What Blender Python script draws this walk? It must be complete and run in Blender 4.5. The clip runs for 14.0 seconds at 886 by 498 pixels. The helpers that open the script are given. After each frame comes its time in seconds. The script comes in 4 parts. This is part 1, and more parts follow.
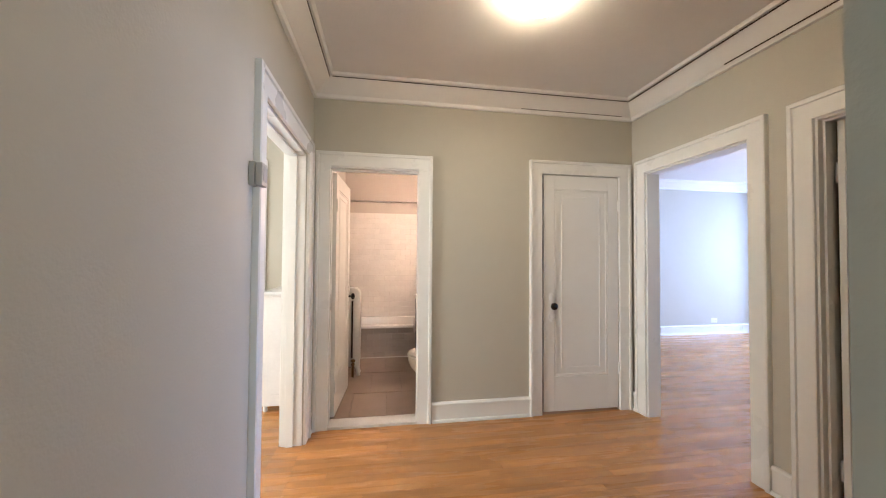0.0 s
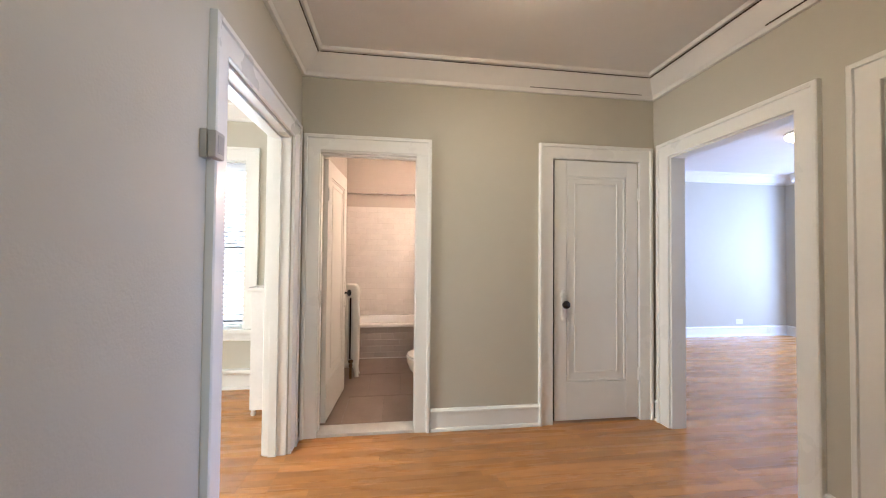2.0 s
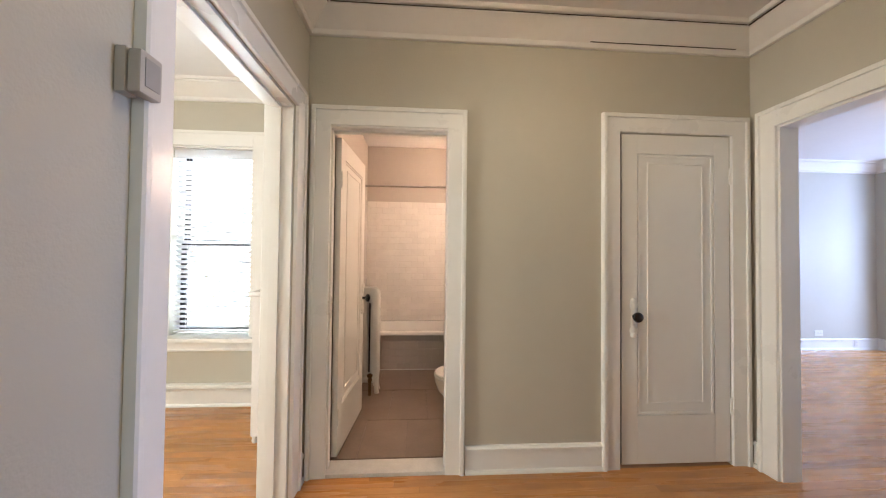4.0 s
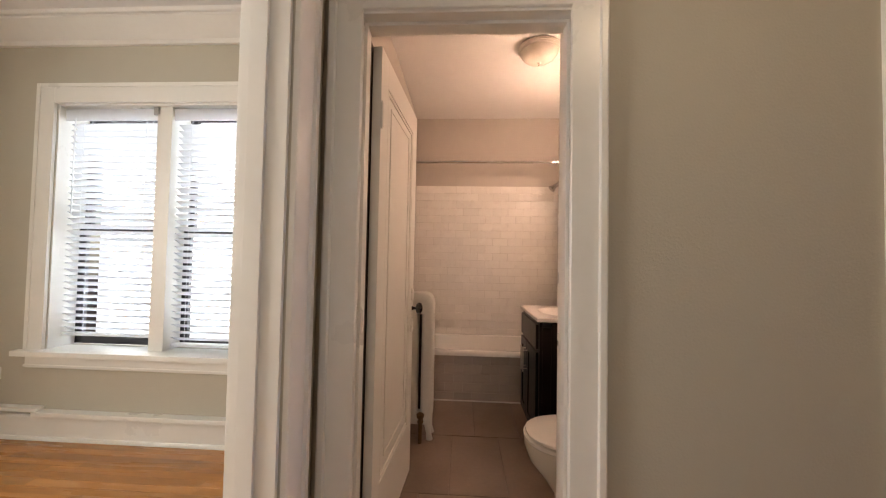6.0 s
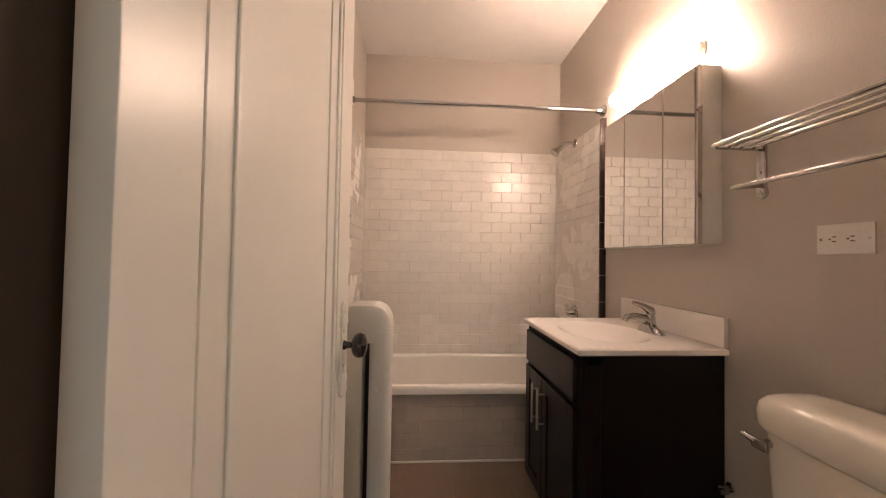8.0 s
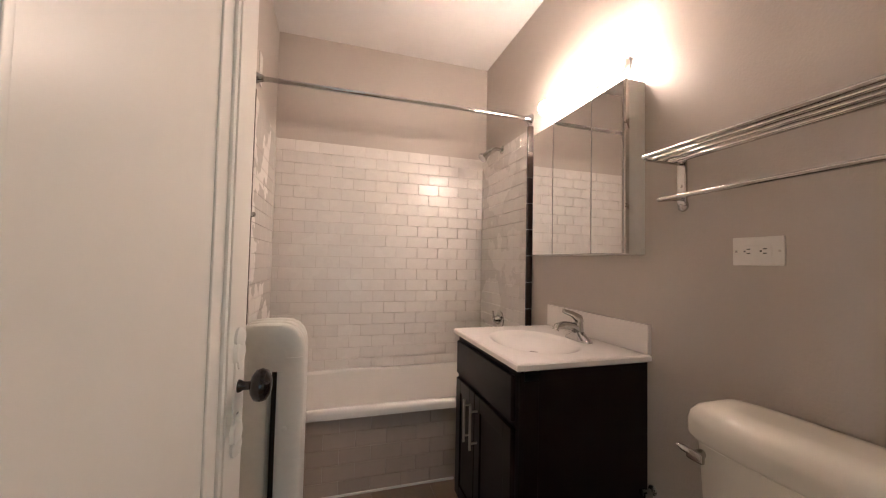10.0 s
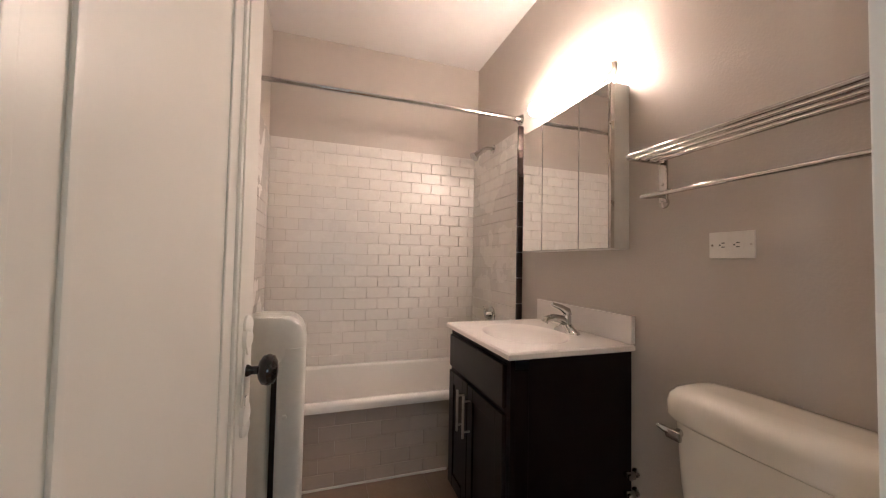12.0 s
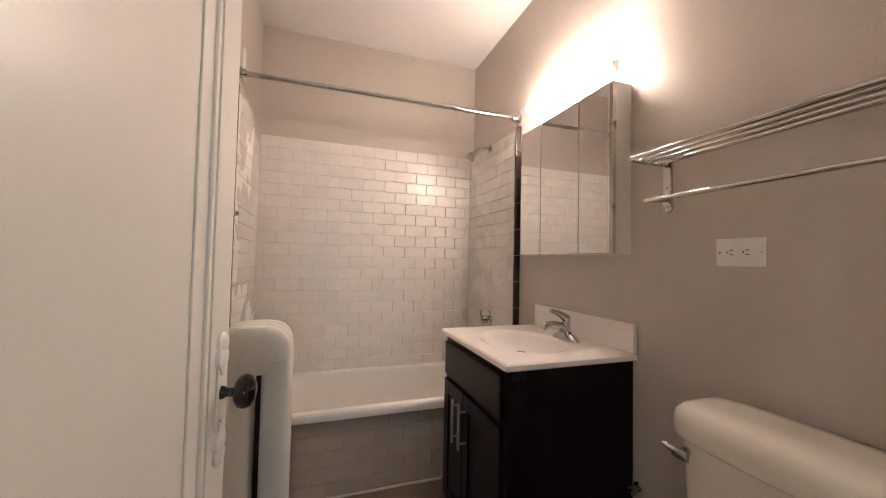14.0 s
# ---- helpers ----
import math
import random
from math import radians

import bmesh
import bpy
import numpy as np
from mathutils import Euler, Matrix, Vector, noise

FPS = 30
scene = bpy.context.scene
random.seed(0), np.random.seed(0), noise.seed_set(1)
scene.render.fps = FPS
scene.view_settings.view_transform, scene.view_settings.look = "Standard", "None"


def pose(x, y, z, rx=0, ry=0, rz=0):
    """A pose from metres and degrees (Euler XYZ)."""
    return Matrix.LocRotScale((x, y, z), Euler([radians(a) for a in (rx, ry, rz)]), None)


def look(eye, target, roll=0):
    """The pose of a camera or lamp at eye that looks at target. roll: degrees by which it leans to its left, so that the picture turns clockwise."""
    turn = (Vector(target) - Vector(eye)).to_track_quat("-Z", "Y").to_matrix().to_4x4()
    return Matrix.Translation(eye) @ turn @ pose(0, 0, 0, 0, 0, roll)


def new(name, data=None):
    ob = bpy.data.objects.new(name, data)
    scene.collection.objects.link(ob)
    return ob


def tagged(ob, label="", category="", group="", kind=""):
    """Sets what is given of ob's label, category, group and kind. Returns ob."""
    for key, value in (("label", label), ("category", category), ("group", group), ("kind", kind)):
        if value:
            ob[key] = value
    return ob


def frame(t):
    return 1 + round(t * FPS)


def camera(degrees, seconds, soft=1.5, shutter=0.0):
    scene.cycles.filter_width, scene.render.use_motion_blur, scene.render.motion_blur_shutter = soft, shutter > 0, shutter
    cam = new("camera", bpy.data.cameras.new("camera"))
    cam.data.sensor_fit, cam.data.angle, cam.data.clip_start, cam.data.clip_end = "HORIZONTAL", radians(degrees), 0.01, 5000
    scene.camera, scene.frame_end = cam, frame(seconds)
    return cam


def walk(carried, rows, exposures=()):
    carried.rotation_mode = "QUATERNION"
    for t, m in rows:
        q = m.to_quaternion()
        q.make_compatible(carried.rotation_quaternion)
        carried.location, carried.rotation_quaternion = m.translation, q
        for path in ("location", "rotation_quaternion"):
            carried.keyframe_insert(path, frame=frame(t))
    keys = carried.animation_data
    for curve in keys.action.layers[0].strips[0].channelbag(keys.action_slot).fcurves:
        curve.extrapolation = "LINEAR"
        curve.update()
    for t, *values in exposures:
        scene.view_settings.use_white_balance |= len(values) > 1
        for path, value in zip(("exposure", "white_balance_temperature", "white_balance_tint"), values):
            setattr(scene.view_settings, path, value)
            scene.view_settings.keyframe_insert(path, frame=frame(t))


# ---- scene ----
cam = camera(102.6, 14.0, soft=1.15)
PATH = [
    (0, (0.026, 0.021, 1.317), (0.353, 1.994, 1.364), 0.4),
    (0.5, (0.061, 0.047, 1.312), (0.371, 2.023, 1.357), 0.3),
    (1, (0.126, 0.085, 1.306), (0.41, 2.065, 1.35), 0.4),
    (1.5, (0.147, 0.151, 1.284), (0.415, 2.133, 1.329), 0.4),
    (2, (0.151, 0.257, 1.271), (0.414, 2.239, 1.313), 0.5),
    (2.5, (0.12, 0.377, 1.279), (0.38, 2.359, 1.325), 0.5),
    (5, (0.137, 1.172, 1.232), (0.111, 3.171, 1.274), 0.9),
    (5.5, (0.043, 1.434, 1.212), (-0.055, 3.431, 1.271), 1.1),
    (6, (-0.042, 1.713, 1.193), (-0.154, 3.709, 1.254), 1.1),
    (6.5, (-0.067, 2.028, 1.232), (-0.219, 4.022, 1.284), 1.1),
    (7, (-0.169, 2.269, 1.227), (-0.315, 4.264, 1.26), 1.6),
    (7.5, (-0.187, 2.515, 1.189), (-0.224, 4.514, 1.234), 1.2),
    (8, (-0.13, 2.742, 1.152), (0.006, 4.736, 1.199), 1.0),
    (8.5, (-0.079, 2.875, 1.136), (0.253, 4.846, 1.19), 1.1),
    (9, (-0.094, 2.903, 1.146), (0.378, 4.845, 1.21), 1.0),
    (11.5, (-0.193, 2.871, 1.182), (0.422, 4.773, 1.256), 1.2),
    (12, (-0.172, 2.856, 1.152), (0.455, 4.754, 1.223), 1.1),
    (12.5, (-0.168, 2.845, 1.092), (0.454, 4.745, 1.162), 1.1),
    (13, (-0.162, 2.862, 1.093), (0.471, 4.758, 1.153), 1.0),
    (13.5, (-0.159, 2.898, 1.147), (0.473, 4.794, 1.21), 1.1),
    (14, (-0.149, 2.909, 1.176), (0.498, 4.801, 1.243), 1.2),
]
EXPOSURES = [(0.0, 1.14, 6450, 14), (2.5, 1.12, 6400, 14), (5.0, 0.58, 7300, 17), (6.0, 0.27, 7400, 21), (6.7, 0.15, 8000, 23), (7.5, 0.47, 7100, 20), (8.2, 0.54, 6250, 11),
             (9.0, 0.57, 5850, 9), (14.0, 0.6, 5700, 7)]
walk(cam, [(t, look(eye, target, roll)) for t, eye, target, roll in PATH], EXPOSURES)

# ---- world, lights ----
world = bpy.data.worlds.new("sky")
scene.world = world
world.use_nodes = True
wn = world.node_tree.nodes
sky = wn.new("ShaderNodeTexSky")
sky.sky_type, sky.sun_disc, sky.sun_elevation, sky.sun_rotation = "NISHITA", False, radians(40), radians(70)
world.node_tree.links.new(sky.outputs[0], wn["Background"].inputs[0])
wn["Background"].inputs[1].default_value = 0.12


def lamp(name, kind, energy, color, m, **props):
    data = bpy.data.lights.new(name, kind)
    data.energy, data.color = energy, color
    if kind == "AREA":
        data.shape, data.size, data.size_y = "RECTANGLE", props["size"], props["size_y"]
    if kind == "SUN":
        data.angle = props["angle"]
    ob = new(name, data)
    ob.matrix_world = m
    return ob


DAY = (0.70, 0.88, 0.98)
lamp("sun", "SUN", 1.0, (1.0, 0.96, 0.9), look((20, 5, 18), (0, 0, 0)), angle=radians(12))
lamp("daylight_bedroom", "AREA", 56, DAY, look((-2.0, 4.25, 1.45), (-2.0, 0, 1.1)), size=1.5, size_y=1.6)
lamp("daylight_living", "AREA", 250, (0.35, 0.54, 1.0), look((8.05, 3.5, 1.6), (4, 3.4, 0.3)), size=2.7, size_y=1.6)
# unseen fill lamp added to brighten the bedroom from its west side
lamp("daylight_bedroom_west", "AREA", 52, (0.94, 1.0, 0.95), look((-3.55, 1.6, 1.45), (0, 1.6, 1.2)), size=1.2, size_y=1.5)
# unseen fill lamp added behind the passage to lift the hall walls
lamp("daylight_passage", "AREA", 7, (0.70, 0.90, 0.95), look((-0.1, -1.55, 1.45), (-0.2, 2, 1.2)), size=0.6, size_y=1.2)
HALL_GLOW, BULB_GLOW, LIVING_GLOW = 36.0, 136.0, 6.0


# ---- materials ----
def material(name, color, rough=0.5, metal=0.0, second=None, scale=6.0, bump=0.0, bump_scale=80.0, stretch=(1, 1, 1),
             spread=0.0, island=False, coat=0.0, spec=0.5, mixing=0.5):
    """A principled material: two colours mixed by noise at two scales, fine relief, and a spread between pieces."""
    m = bpy.data.materials.new(name)
    m.use_nodes = True
    nt = m.node_tree
    b = nt.nodes["Principled BSDF"]
    b.inputs["Roughness"].default_value = rough
    b.inputs["Metallic"].default_value = metal
    b.inputs["Coat Weight"].default_value = coat
    b.inputs["Specular IOR Level"].default_value = spec
    tc = nt.nodes.new("ShaderNodeTexCoord")
    mp = nt.nodes.new("ShaderNodeMapping")
    mp.inputs["Scale"].default_value = stretch
    geo = nt.nodes.new("ShaderNodeNewGeometry")
    nt.links.new(geo.outputs["Position"], mp.inputs[0])
    second = second or tuple(c * 0.9 for c in color)
    n1 = nt.nodes.new("ShaderNodeTexNoise")
    n1.inputs["Scale"].default_value, n1.inputs["Detail"].default_value = scale, 5
    nt.links.new(mp.outputs[0], n1.inputs[0])
    n2 = nt.nodes.new("ShaderNodeTexNoise")
    n2.inputs["Scale"].default_value, n2.inputs["Detail"].default_value = scale * 9, 3
    nt.links.new(mp.outputs[0], n2.inputs[0])
    avg = nt.nodes.new("ShaderNodeMix")
    avg.inputs[0].default_value = 0.35
    nt.links.new(n1.outputs[0], avg.inputs[2])
    nt.links.new(n2.outputs[0], avg.inputs[3])
    ramp = nt.nodes.new("ShaderNodeMapRange")
    ramp.inputs[1].default_value, ramp.inputs[2].default_value = 0.5 - 0.2, 0.5 + 0.2
    nt.links.new(avg.outputs[0], ramp.inputs[0])
    mix = nt.nodes.new("ShaderNodeMix")
    mix.data_type = "RGBA"
    mix.inputs[6].default_value, mix.inputs[7].default_value = (*color, 1), (*second, 1)
    nt.links.new(ramp.outputs[0], mix.inputs[0])
    out = mix.outputs[2]
    if spread:
        hsv = nt.nodes.new("ShaderNodeHueSaturation")
        rnd = nt.nodes.new("ShaderNodeMapRange")
        rnd.inputs[3].default_value, rnd.inputs[4].default_value = 1 - spread, 1 + spread
        if island:
            nt.links.new(geo.outputs["Random Per Island"], rnd.inputs[0])
        else:
            oi = nt.nodes.new("ShaderNodeObjectInfo")
            nt.links.new(oi.outputs["Random"], rnd.inputs[0])
        nt.links.new(rnd.outputs[0], hsv.inputs["Value"])
        nt.links.new(out, hsv.inputs["Color"])
        out = hsv.outputs[0]
    nt.links.new(out, b.inputs["Base Color"])
    rr = nt.nodes.new("ShaderNodeMapRange")
    rr.inputs[3].default_value, rr.inputs[4].default_value = rough * 0.88, min(1, rough * 1.15)
    nt.links.new(n1.outputs[0], rr.inputs[0])
    nt.links.new(rr.outputs[0], b.inputs["Roughness"])
    if bump:
        n3 = nt.nodes.new("ShaderNodeTexNoise")
        n3.inputs["Scale"].default_value, n3.inputs["Detail"].default_value = bump_scale, 4
        nt.links.new(mp.outputs[0], n3.inputs[0])
        bp = nt.nodes.new("ShaderNodeBump")
        bp.inputs["Strength"].default_value, bp.inputs["Distance"].default_value = bump, 0.004
        nt.links.new(n3.outputs[0], bp.inputs["Height"])
        nt.links.new(bp.outputs[0], b.inputs["Normal"])
    return m


def glowing(name, color, strength):
    m = bpy.data.materials.new(name)
    m.use_nodes = True
    b = m.node_tree.nodes["Principled BSDF"]
    b.inputs["Base Color"].default_value = (0.9, 0.9, 0.9, 1)
    b.inputs["Emission Color"].default_value = (*color, 1)
    b.inputs["Emission Strength"].default_value = strength
    return m


WALL = material("greige_wall_paint", (0.50, 0.468, 0.392), 0.62, second=(0.475, 0.445, 0.372), scale=1.2, bump=0.25, bump_scale=120)
BATHWALL = material("taupe_bathroom_paint", (0.50, 0.455, 0.405), 0.45, second=(0.475, 0.43, 0.385), scale=1.5, bump=0.25, bump_scale=120)
CEIL = material("white_ceiling_paint", (0.76, 0.74, 0.72), 0.8, second=(0.72, 0.70, 0.68), scale=1.5, bump=0.3, bump_scale=60)
TRIM = material("white_gloss_trim_paint", (0.80, 0.79, 0.76), 0.28, second=(0.76, 0.75, 0.71), scale=3, bump=0.02, bump_scale=14)
DOORP = material("white_door_paint", (0.80, 0.79, 0.755), 0.32, second=(0.77, 0.76, 0.72), scale=2, bump=0.08, bump_scale=14)
OAK = material("oak_strip_floor", (0.52, 0.243, 0.078), 0.27, second=(0.37, 0.155, 0.046), scale=4, stretch=(0.25, 3.0, 1), spread=0.19)
OAKS = material("oak_strip_floor_joined", (0.52, 0.243, 0.078), 0.27, second=(0.37, 0.155, 0.046), scale=4, stretch=(0.25, 3.0, 1), spread=0.19, island=True)
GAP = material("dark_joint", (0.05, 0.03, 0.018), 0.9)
JOINT = material("dark_wood_joint", (0.26, 0.12, 0.042), 0.8)
GROUT = material("grey_white_grout", (0.61, 0.565, 0.51), 0.9, bump=0.3, bump_scale=300)
TILE = material("white_ceramic_tile", (0.77, 0.74, 0.70), 0.27, spec=0.35, second=(0.71, 0.68, 0.64), scale=3, spread=0.03)
APRON_TILE = material("grey_ceramic_tile", (0.50, 0.43, 0.365), 0.2, second=(0.46, 0.395, 0.335), scale=3, spread=0.05)
DARK_TILE = material("black_brown_trim_tile", (0.035, 0.022, 0.018), 0.12)
FLOORTILE = material("grey_floor_tile", (0.235, 0.175, 0.135), 0.30, second=(0.185, 0.135, 0.105), scale=5, bump=0.1, bump_scale=40, spread=0.07)
FLOORGROUT = material("grey_brown_grout", (0.175, 0.13, 0.10), 0.9)
# near-black fill: painted shade in the door gaps, dark strip in the radiator
DARKFILL = material("dark_gap_fill", (0.045, 0.028, 0.018), 0.7)
ENAMEL = material("white_enamel", (0.80, 0.78, 0.74), 0.10, second=(0.78, 0.76, 0.72), scale=2)
PORCELAIN = material("white_porcelain", (0.72, 0.68, 0.60), 0.10, second=(0.69, 0.65, 0.57), scale=2)
MARBLE = material("white_cultured_marble", (0.83, 0.79, 0.76), 0.18, second=(0.80, 0.76, 0.73), scale=4)
ESPRESSO = material("espresso_stained_wood", (0.008, 0.0045, 0.005), 0.30, second=(0.012, 0.0065, 0.006), scale=6, stretch=(4, 4, 0.4), bump=0.06, bump_scale=60, spec=0.14)
CHROME = material("polished_chrome", (0.56, 0.55, 0.54), 0.13, metal=1, second=(0.46, 0.45, 0.44), scale=9)
NICKEL = material("brushed_nickel", (0.62, 0.58, 0.54), 0.28, metal=1)
BLACKISH = material("dark_glass_knob", (0.018, 0.013, 0.012), 0.12, scale=15)
BRASS = material("tarnished_brass", (0.20, 0.13, 0.06), 0.4, metal=1)
IRONWHITE = material("white_radiator_paint", (0.78, 0.77, 0.72), 0.30, bump=0.3, bump_scale=25)
PLASTIC = material("white_plastic", (0.78, 0.76, 0.72), 0.35)
SLOT = material("black_slot", (0.01, 0.01, 0.01), 0.8)
CASEGREY = material("aged_beige_plastic", (0.46, 0.43, 0.39), 0.4)
GREYFACE = material("grey_plastic", (0.35, 0.34, 0.33), 0.4)
SASH = material("black_window_sash", (0.02, 0.02, 0.028), 0.4)
SLATW = material("white_blind_slat", (0.84, 0.84, 0.84), 0.45)
sn = SLATW.node_tree
tr, mx = sn.nodes.new("ShaderNodeBsdfTranslucent"), sn.nodes.new("ShaderNodeMixShader")
tr.inputs[0].default_value, mx.inputs[0].default_value = (0.8, 0.84, 0.9, 1), 0.35
sn.links.new(sn.nodes["Principled BSDF"].outputs[0], mx.inputs[1])
sn.links.new(tr.outputs[0], mx.inputs[2])
sn.links.new(mx.outputs[0], sn.nodes["Material Output"].inputs[0])
CHESTW = material("white_lacquer", (0.80, 0.78, 0.76), 0.35, bump=0.1, bump_scale=30)
ALABASTER = material("cream_alabaster_glass", (0.80, 0.74, 0.66), 0.25, second=(0.70, 0.62, 0.54), scale=14)
PEWTER = material("cream_metal_fitter", (0.76, 0.69, 0.62), 0.35, metal=0.1)
STONE = material("white_marble_threshold", (0.70, 0.67, 0.63), 0.35, second=(0.55, 0.52, 0.49), scale=12)
MIRROR = material("mirror", (0.86, 0.86, 0.85), 0.015, metal=1, second=(0.86, 0.86, 0.85))
HALLGLASS = glowing("lit_hall_globe", (1.0, 0.83, 0.58), HALL_GLOW)
LIVGLASS = glowing("lit_living_globe", (1.0, 0.86, 0.70), LIVING_GLOW)
BULB = glowing("lit_bulb", (1.0, 0.72, 0.545), BULB_GLOW)
OUTSIDE = glowing("pale_daylight", (0.86, 0.93, 1.0), 1.6)
GLASS = bpy.data.materials.new("window_glass")
GLASS.use_nodes = True
gb = GLASS.node_tree.nodes["Principled BSDF"]
gb.inputs["Transmission Weight"].default_value, gb.inputs["Roughness"].default_value, gb.inputs["IOR"].default_value = 1.0, 0.0, 1.05


# ---- mesh helpers ----
def box(bm, x0, x1, y0, y1, z0, z1, bevel=0.0):
    vs = [bm.verts.new((x, y, z)) for x in (x0, x1) for y in (y0, y1) for z in (z0, z1)]
    fs = [bm.faces.new([vs[i] for i in f]) for f in ((0, 1, 3, 2), (4, 6, 7, 5), (0, 4, 5, 1), (2, 3, 7, 6), (0, 2, 6, 4), (1, 5, 7, 3))]
    if bevel:
        es = list({e for f in fs for e in f.edges})
        bmesh.ops.bevel(bm, geom=es, offset=bevel, segments=2, affect="EDGES", profile=0.5)


def boxes(*rows, bevel=0.0):
    bm = bmesh.new()
    for r in rows:
        box(bm, *r, bevel=bevel)
    return bm


def tube(bm, pts, r, seg=12, cap=True):
    """A round bar along a polyline; r is one radius or one for each point."""
    pts = [Vector(p) for p in pts]
    rad = r if isinstance(r, (list, tuple)) else [r] * len(pts)
    rings, side = [], None
    for i, p in enumerate(pts):
        d = (pts[min(i + 1, len(pts) - 1)] - pts[max(i - 1, 0)]).normalized()
        if side is None:
            side = d.orthogonal().normalized()
        side = (side - d * side.dot(d)).normalized()
        up = d.cross(side)
        rings.append([bm.verts.new(p + rad[i] * (math.cos(a) * side + math.sin(a) * up)) for a in [2 * math.pi * k / seg for k in range(seg)]])
    for a, b in zip(rings, rings[1:]):
        for k in range(seg):
            bm.faces.new((a[k], a[(k + 1) % seg], b[(k + 1) % seg], b[k]))
    if cap:
        bm.faces.new(rings[0][::-1])
        bm.faces.new(rings[-1])


def lathe(bm, profile, centre, axis="Z", seg=28):
    """Turns (radius, height) pairs round an axis through centre."""
    c = Vector(centre)
    rings = []
    for r, h in profile:
        ring = []
        for k in range(seg):
            a = 2 * math.pi * k / seg
            u, v = max(r, 1e-4) * math.cos(a), max(r, 1e-4) * math.sin(a)
            ring.append(bm.verts.new(c + Vector({"Z": (u, v, h), "X": (h, u, v), "Y": (v, h, u)}[axis])))
        rings.append(ring)
    for a, b in zip(rings, rings[1:]):
        for k in range(seg):
            bm.faces.new((a[k], a[(k + 1) % seg], b[(k + 1) % seg], b[k]))
    bm.faces.new(rings[0][::-1])
    bm.faces.new(rings[-1])


def loft(bm, rings, cap=True):
    rs = [[bm.verts.new(p) for p in ring] for ring in rings]
    n = len(rs[0])
    for a, b in zip(rs, rs[1:]):
        for k in range(n):
            bm.faces.new((a[k], a[(k + 1) % n], b[(k + 1) % n], b[k]))
    if cap is True:
        bm.faces.new(rs[0][::-1])
    if cap:
        bm.faces.new(rs[-1])


def oval(cx, cy, z, ax, ay, n=32, power=2.0):
    out = []
    for k in range(n):
        a = 2 * math.pi * k / n
        c, s = math.cos(a), math.sin(a)
        out.append((cx + ax * math.copysign(abs(c) ** (2 / power), c), cy + ay * math.copysign(abs(s) ** (2 / power), s), z))
    return out


def link(name, bm, mat, smooth=False):
    bmesh.ops.recalc_face_normals(bm, faces=bm.faces)
    me = bpy.data.meshes.new(name)
    bm.to_mesh(me)
    bm.free()
    if smooth:
        me.shade_smooth()
        me.set_sharp_from_angle(angle=radians(38))
    if mat:
        me.materials.append(mat)
    ob = new(name, me)
    if smooth:
        w = ob.modifiers.new("flat_faces", "WEIGHTED_NORMAL")
        w.weight, w.keep_sharp = 100, True
    return ob


def thing(name, at, label, category, group=""):
    ob = new(name)
    ob.empty_display_size = 0.05
    ob.location = at
    return tagged(ob, label, category, group)


def origin(ob):
    v = Vector((0, 0, 0))
    while ob is not None:
        v += ob.location
        ob = ob.parent
    return v


def part(name, bm, mat, parent, label="", smooth=True):
    """One mesh under a thing or a part; bm is in the world's metres."""
    bmesh.ops.translate(bm, verts=bm.verts, vec=-origin(parent))
    ob = link(name, bm, mat, smooth)
    ob.parent = parent
    return tagged(ob, label) if label else ob


def setting(name, bm, mat, label, category, smooth=False):
    return tagged(link(name, bm, mat, smooth), label, category, kind="structure")


def extrude(profile, a, b, out):
    """A straight moulding from a to b on a wall; the profile is (out from the wall, height)."""
    bm = bmesh.new()
    a, b, o = Vector(a), Vector(b), Vector(out)
    loft(bm, [[p + o * u + Vector((0, 0, v)) for u, v in profile] for p in (a, b)])
    return bm


def surround(plane, depth_dir, axis, lo, hi, top, profile, legs=True):
    """A mitred casing round an opening. plane: the wall face; axis: 'x' or 'y', along which the opening runs; profile: (away from the edge, out)."""
    bm = bmesh.new()
    rings = []
    for su, sv, base in ((-1, 0, "lo"), (-1, 1, "lo"), (1, 1, "hi"), (1, 0, "hi")):
        ring = []
        for w, d in profile:
            u = (lo if base == "lo" else hi) + su * w
            z = top + w if sv else 0.0
            out = plane + depth_dir * d
            ring.append((u, out, z) if axis == "x" else (out, u, z))
        rings.append(ring)
    loft(bm, rings)
    return bm


CASING = [(0, 0), (0, 0.015), (0.003, 0.018), (0.085, 0.020), (0.088, 0.030), (0.092, 0.032), (0.106, 0.032), (0.112, 0.027), (0.112, 0)]
BASE = [(0, 0), (0.028, 0), (0.028, 0.012), (0.022, 0.022), (0.016, 0.024), (0.016, 0.128), (0.024, 0.132), (0.024, 0.146), (0.014, 0.158), (0, 0.16)]

# ---- walls, floors, ceilings ----
H = 2.78
setting("wall_hall_west", boxes((-0.662, -0.52, -1.3, 1.722, 0, H), (-0.662, -0.52, 2.66, 2.975, 0, H), (-0.662, -0.52, 1.722, 2.66, 2.045, H)),
        WALL, "greige painted plaster wall with a cased opening", "wall")
setting("wall_hall_north", boxes((-0.52, -0.408, 2.86, 2.975, 0, H), (-0.408, 0.318, 2.86, 2.975, 2.02, H), (0.318, 1.347, 2.86, 2.975, 0, H),
                                 (1.347, 2.068, 2.86, 2.975, 2.035, H), (2.068, 2.205, 2.86, 2.975, 0, H)),
        WALL, "greige painted plaster wall between two doors", "wall")
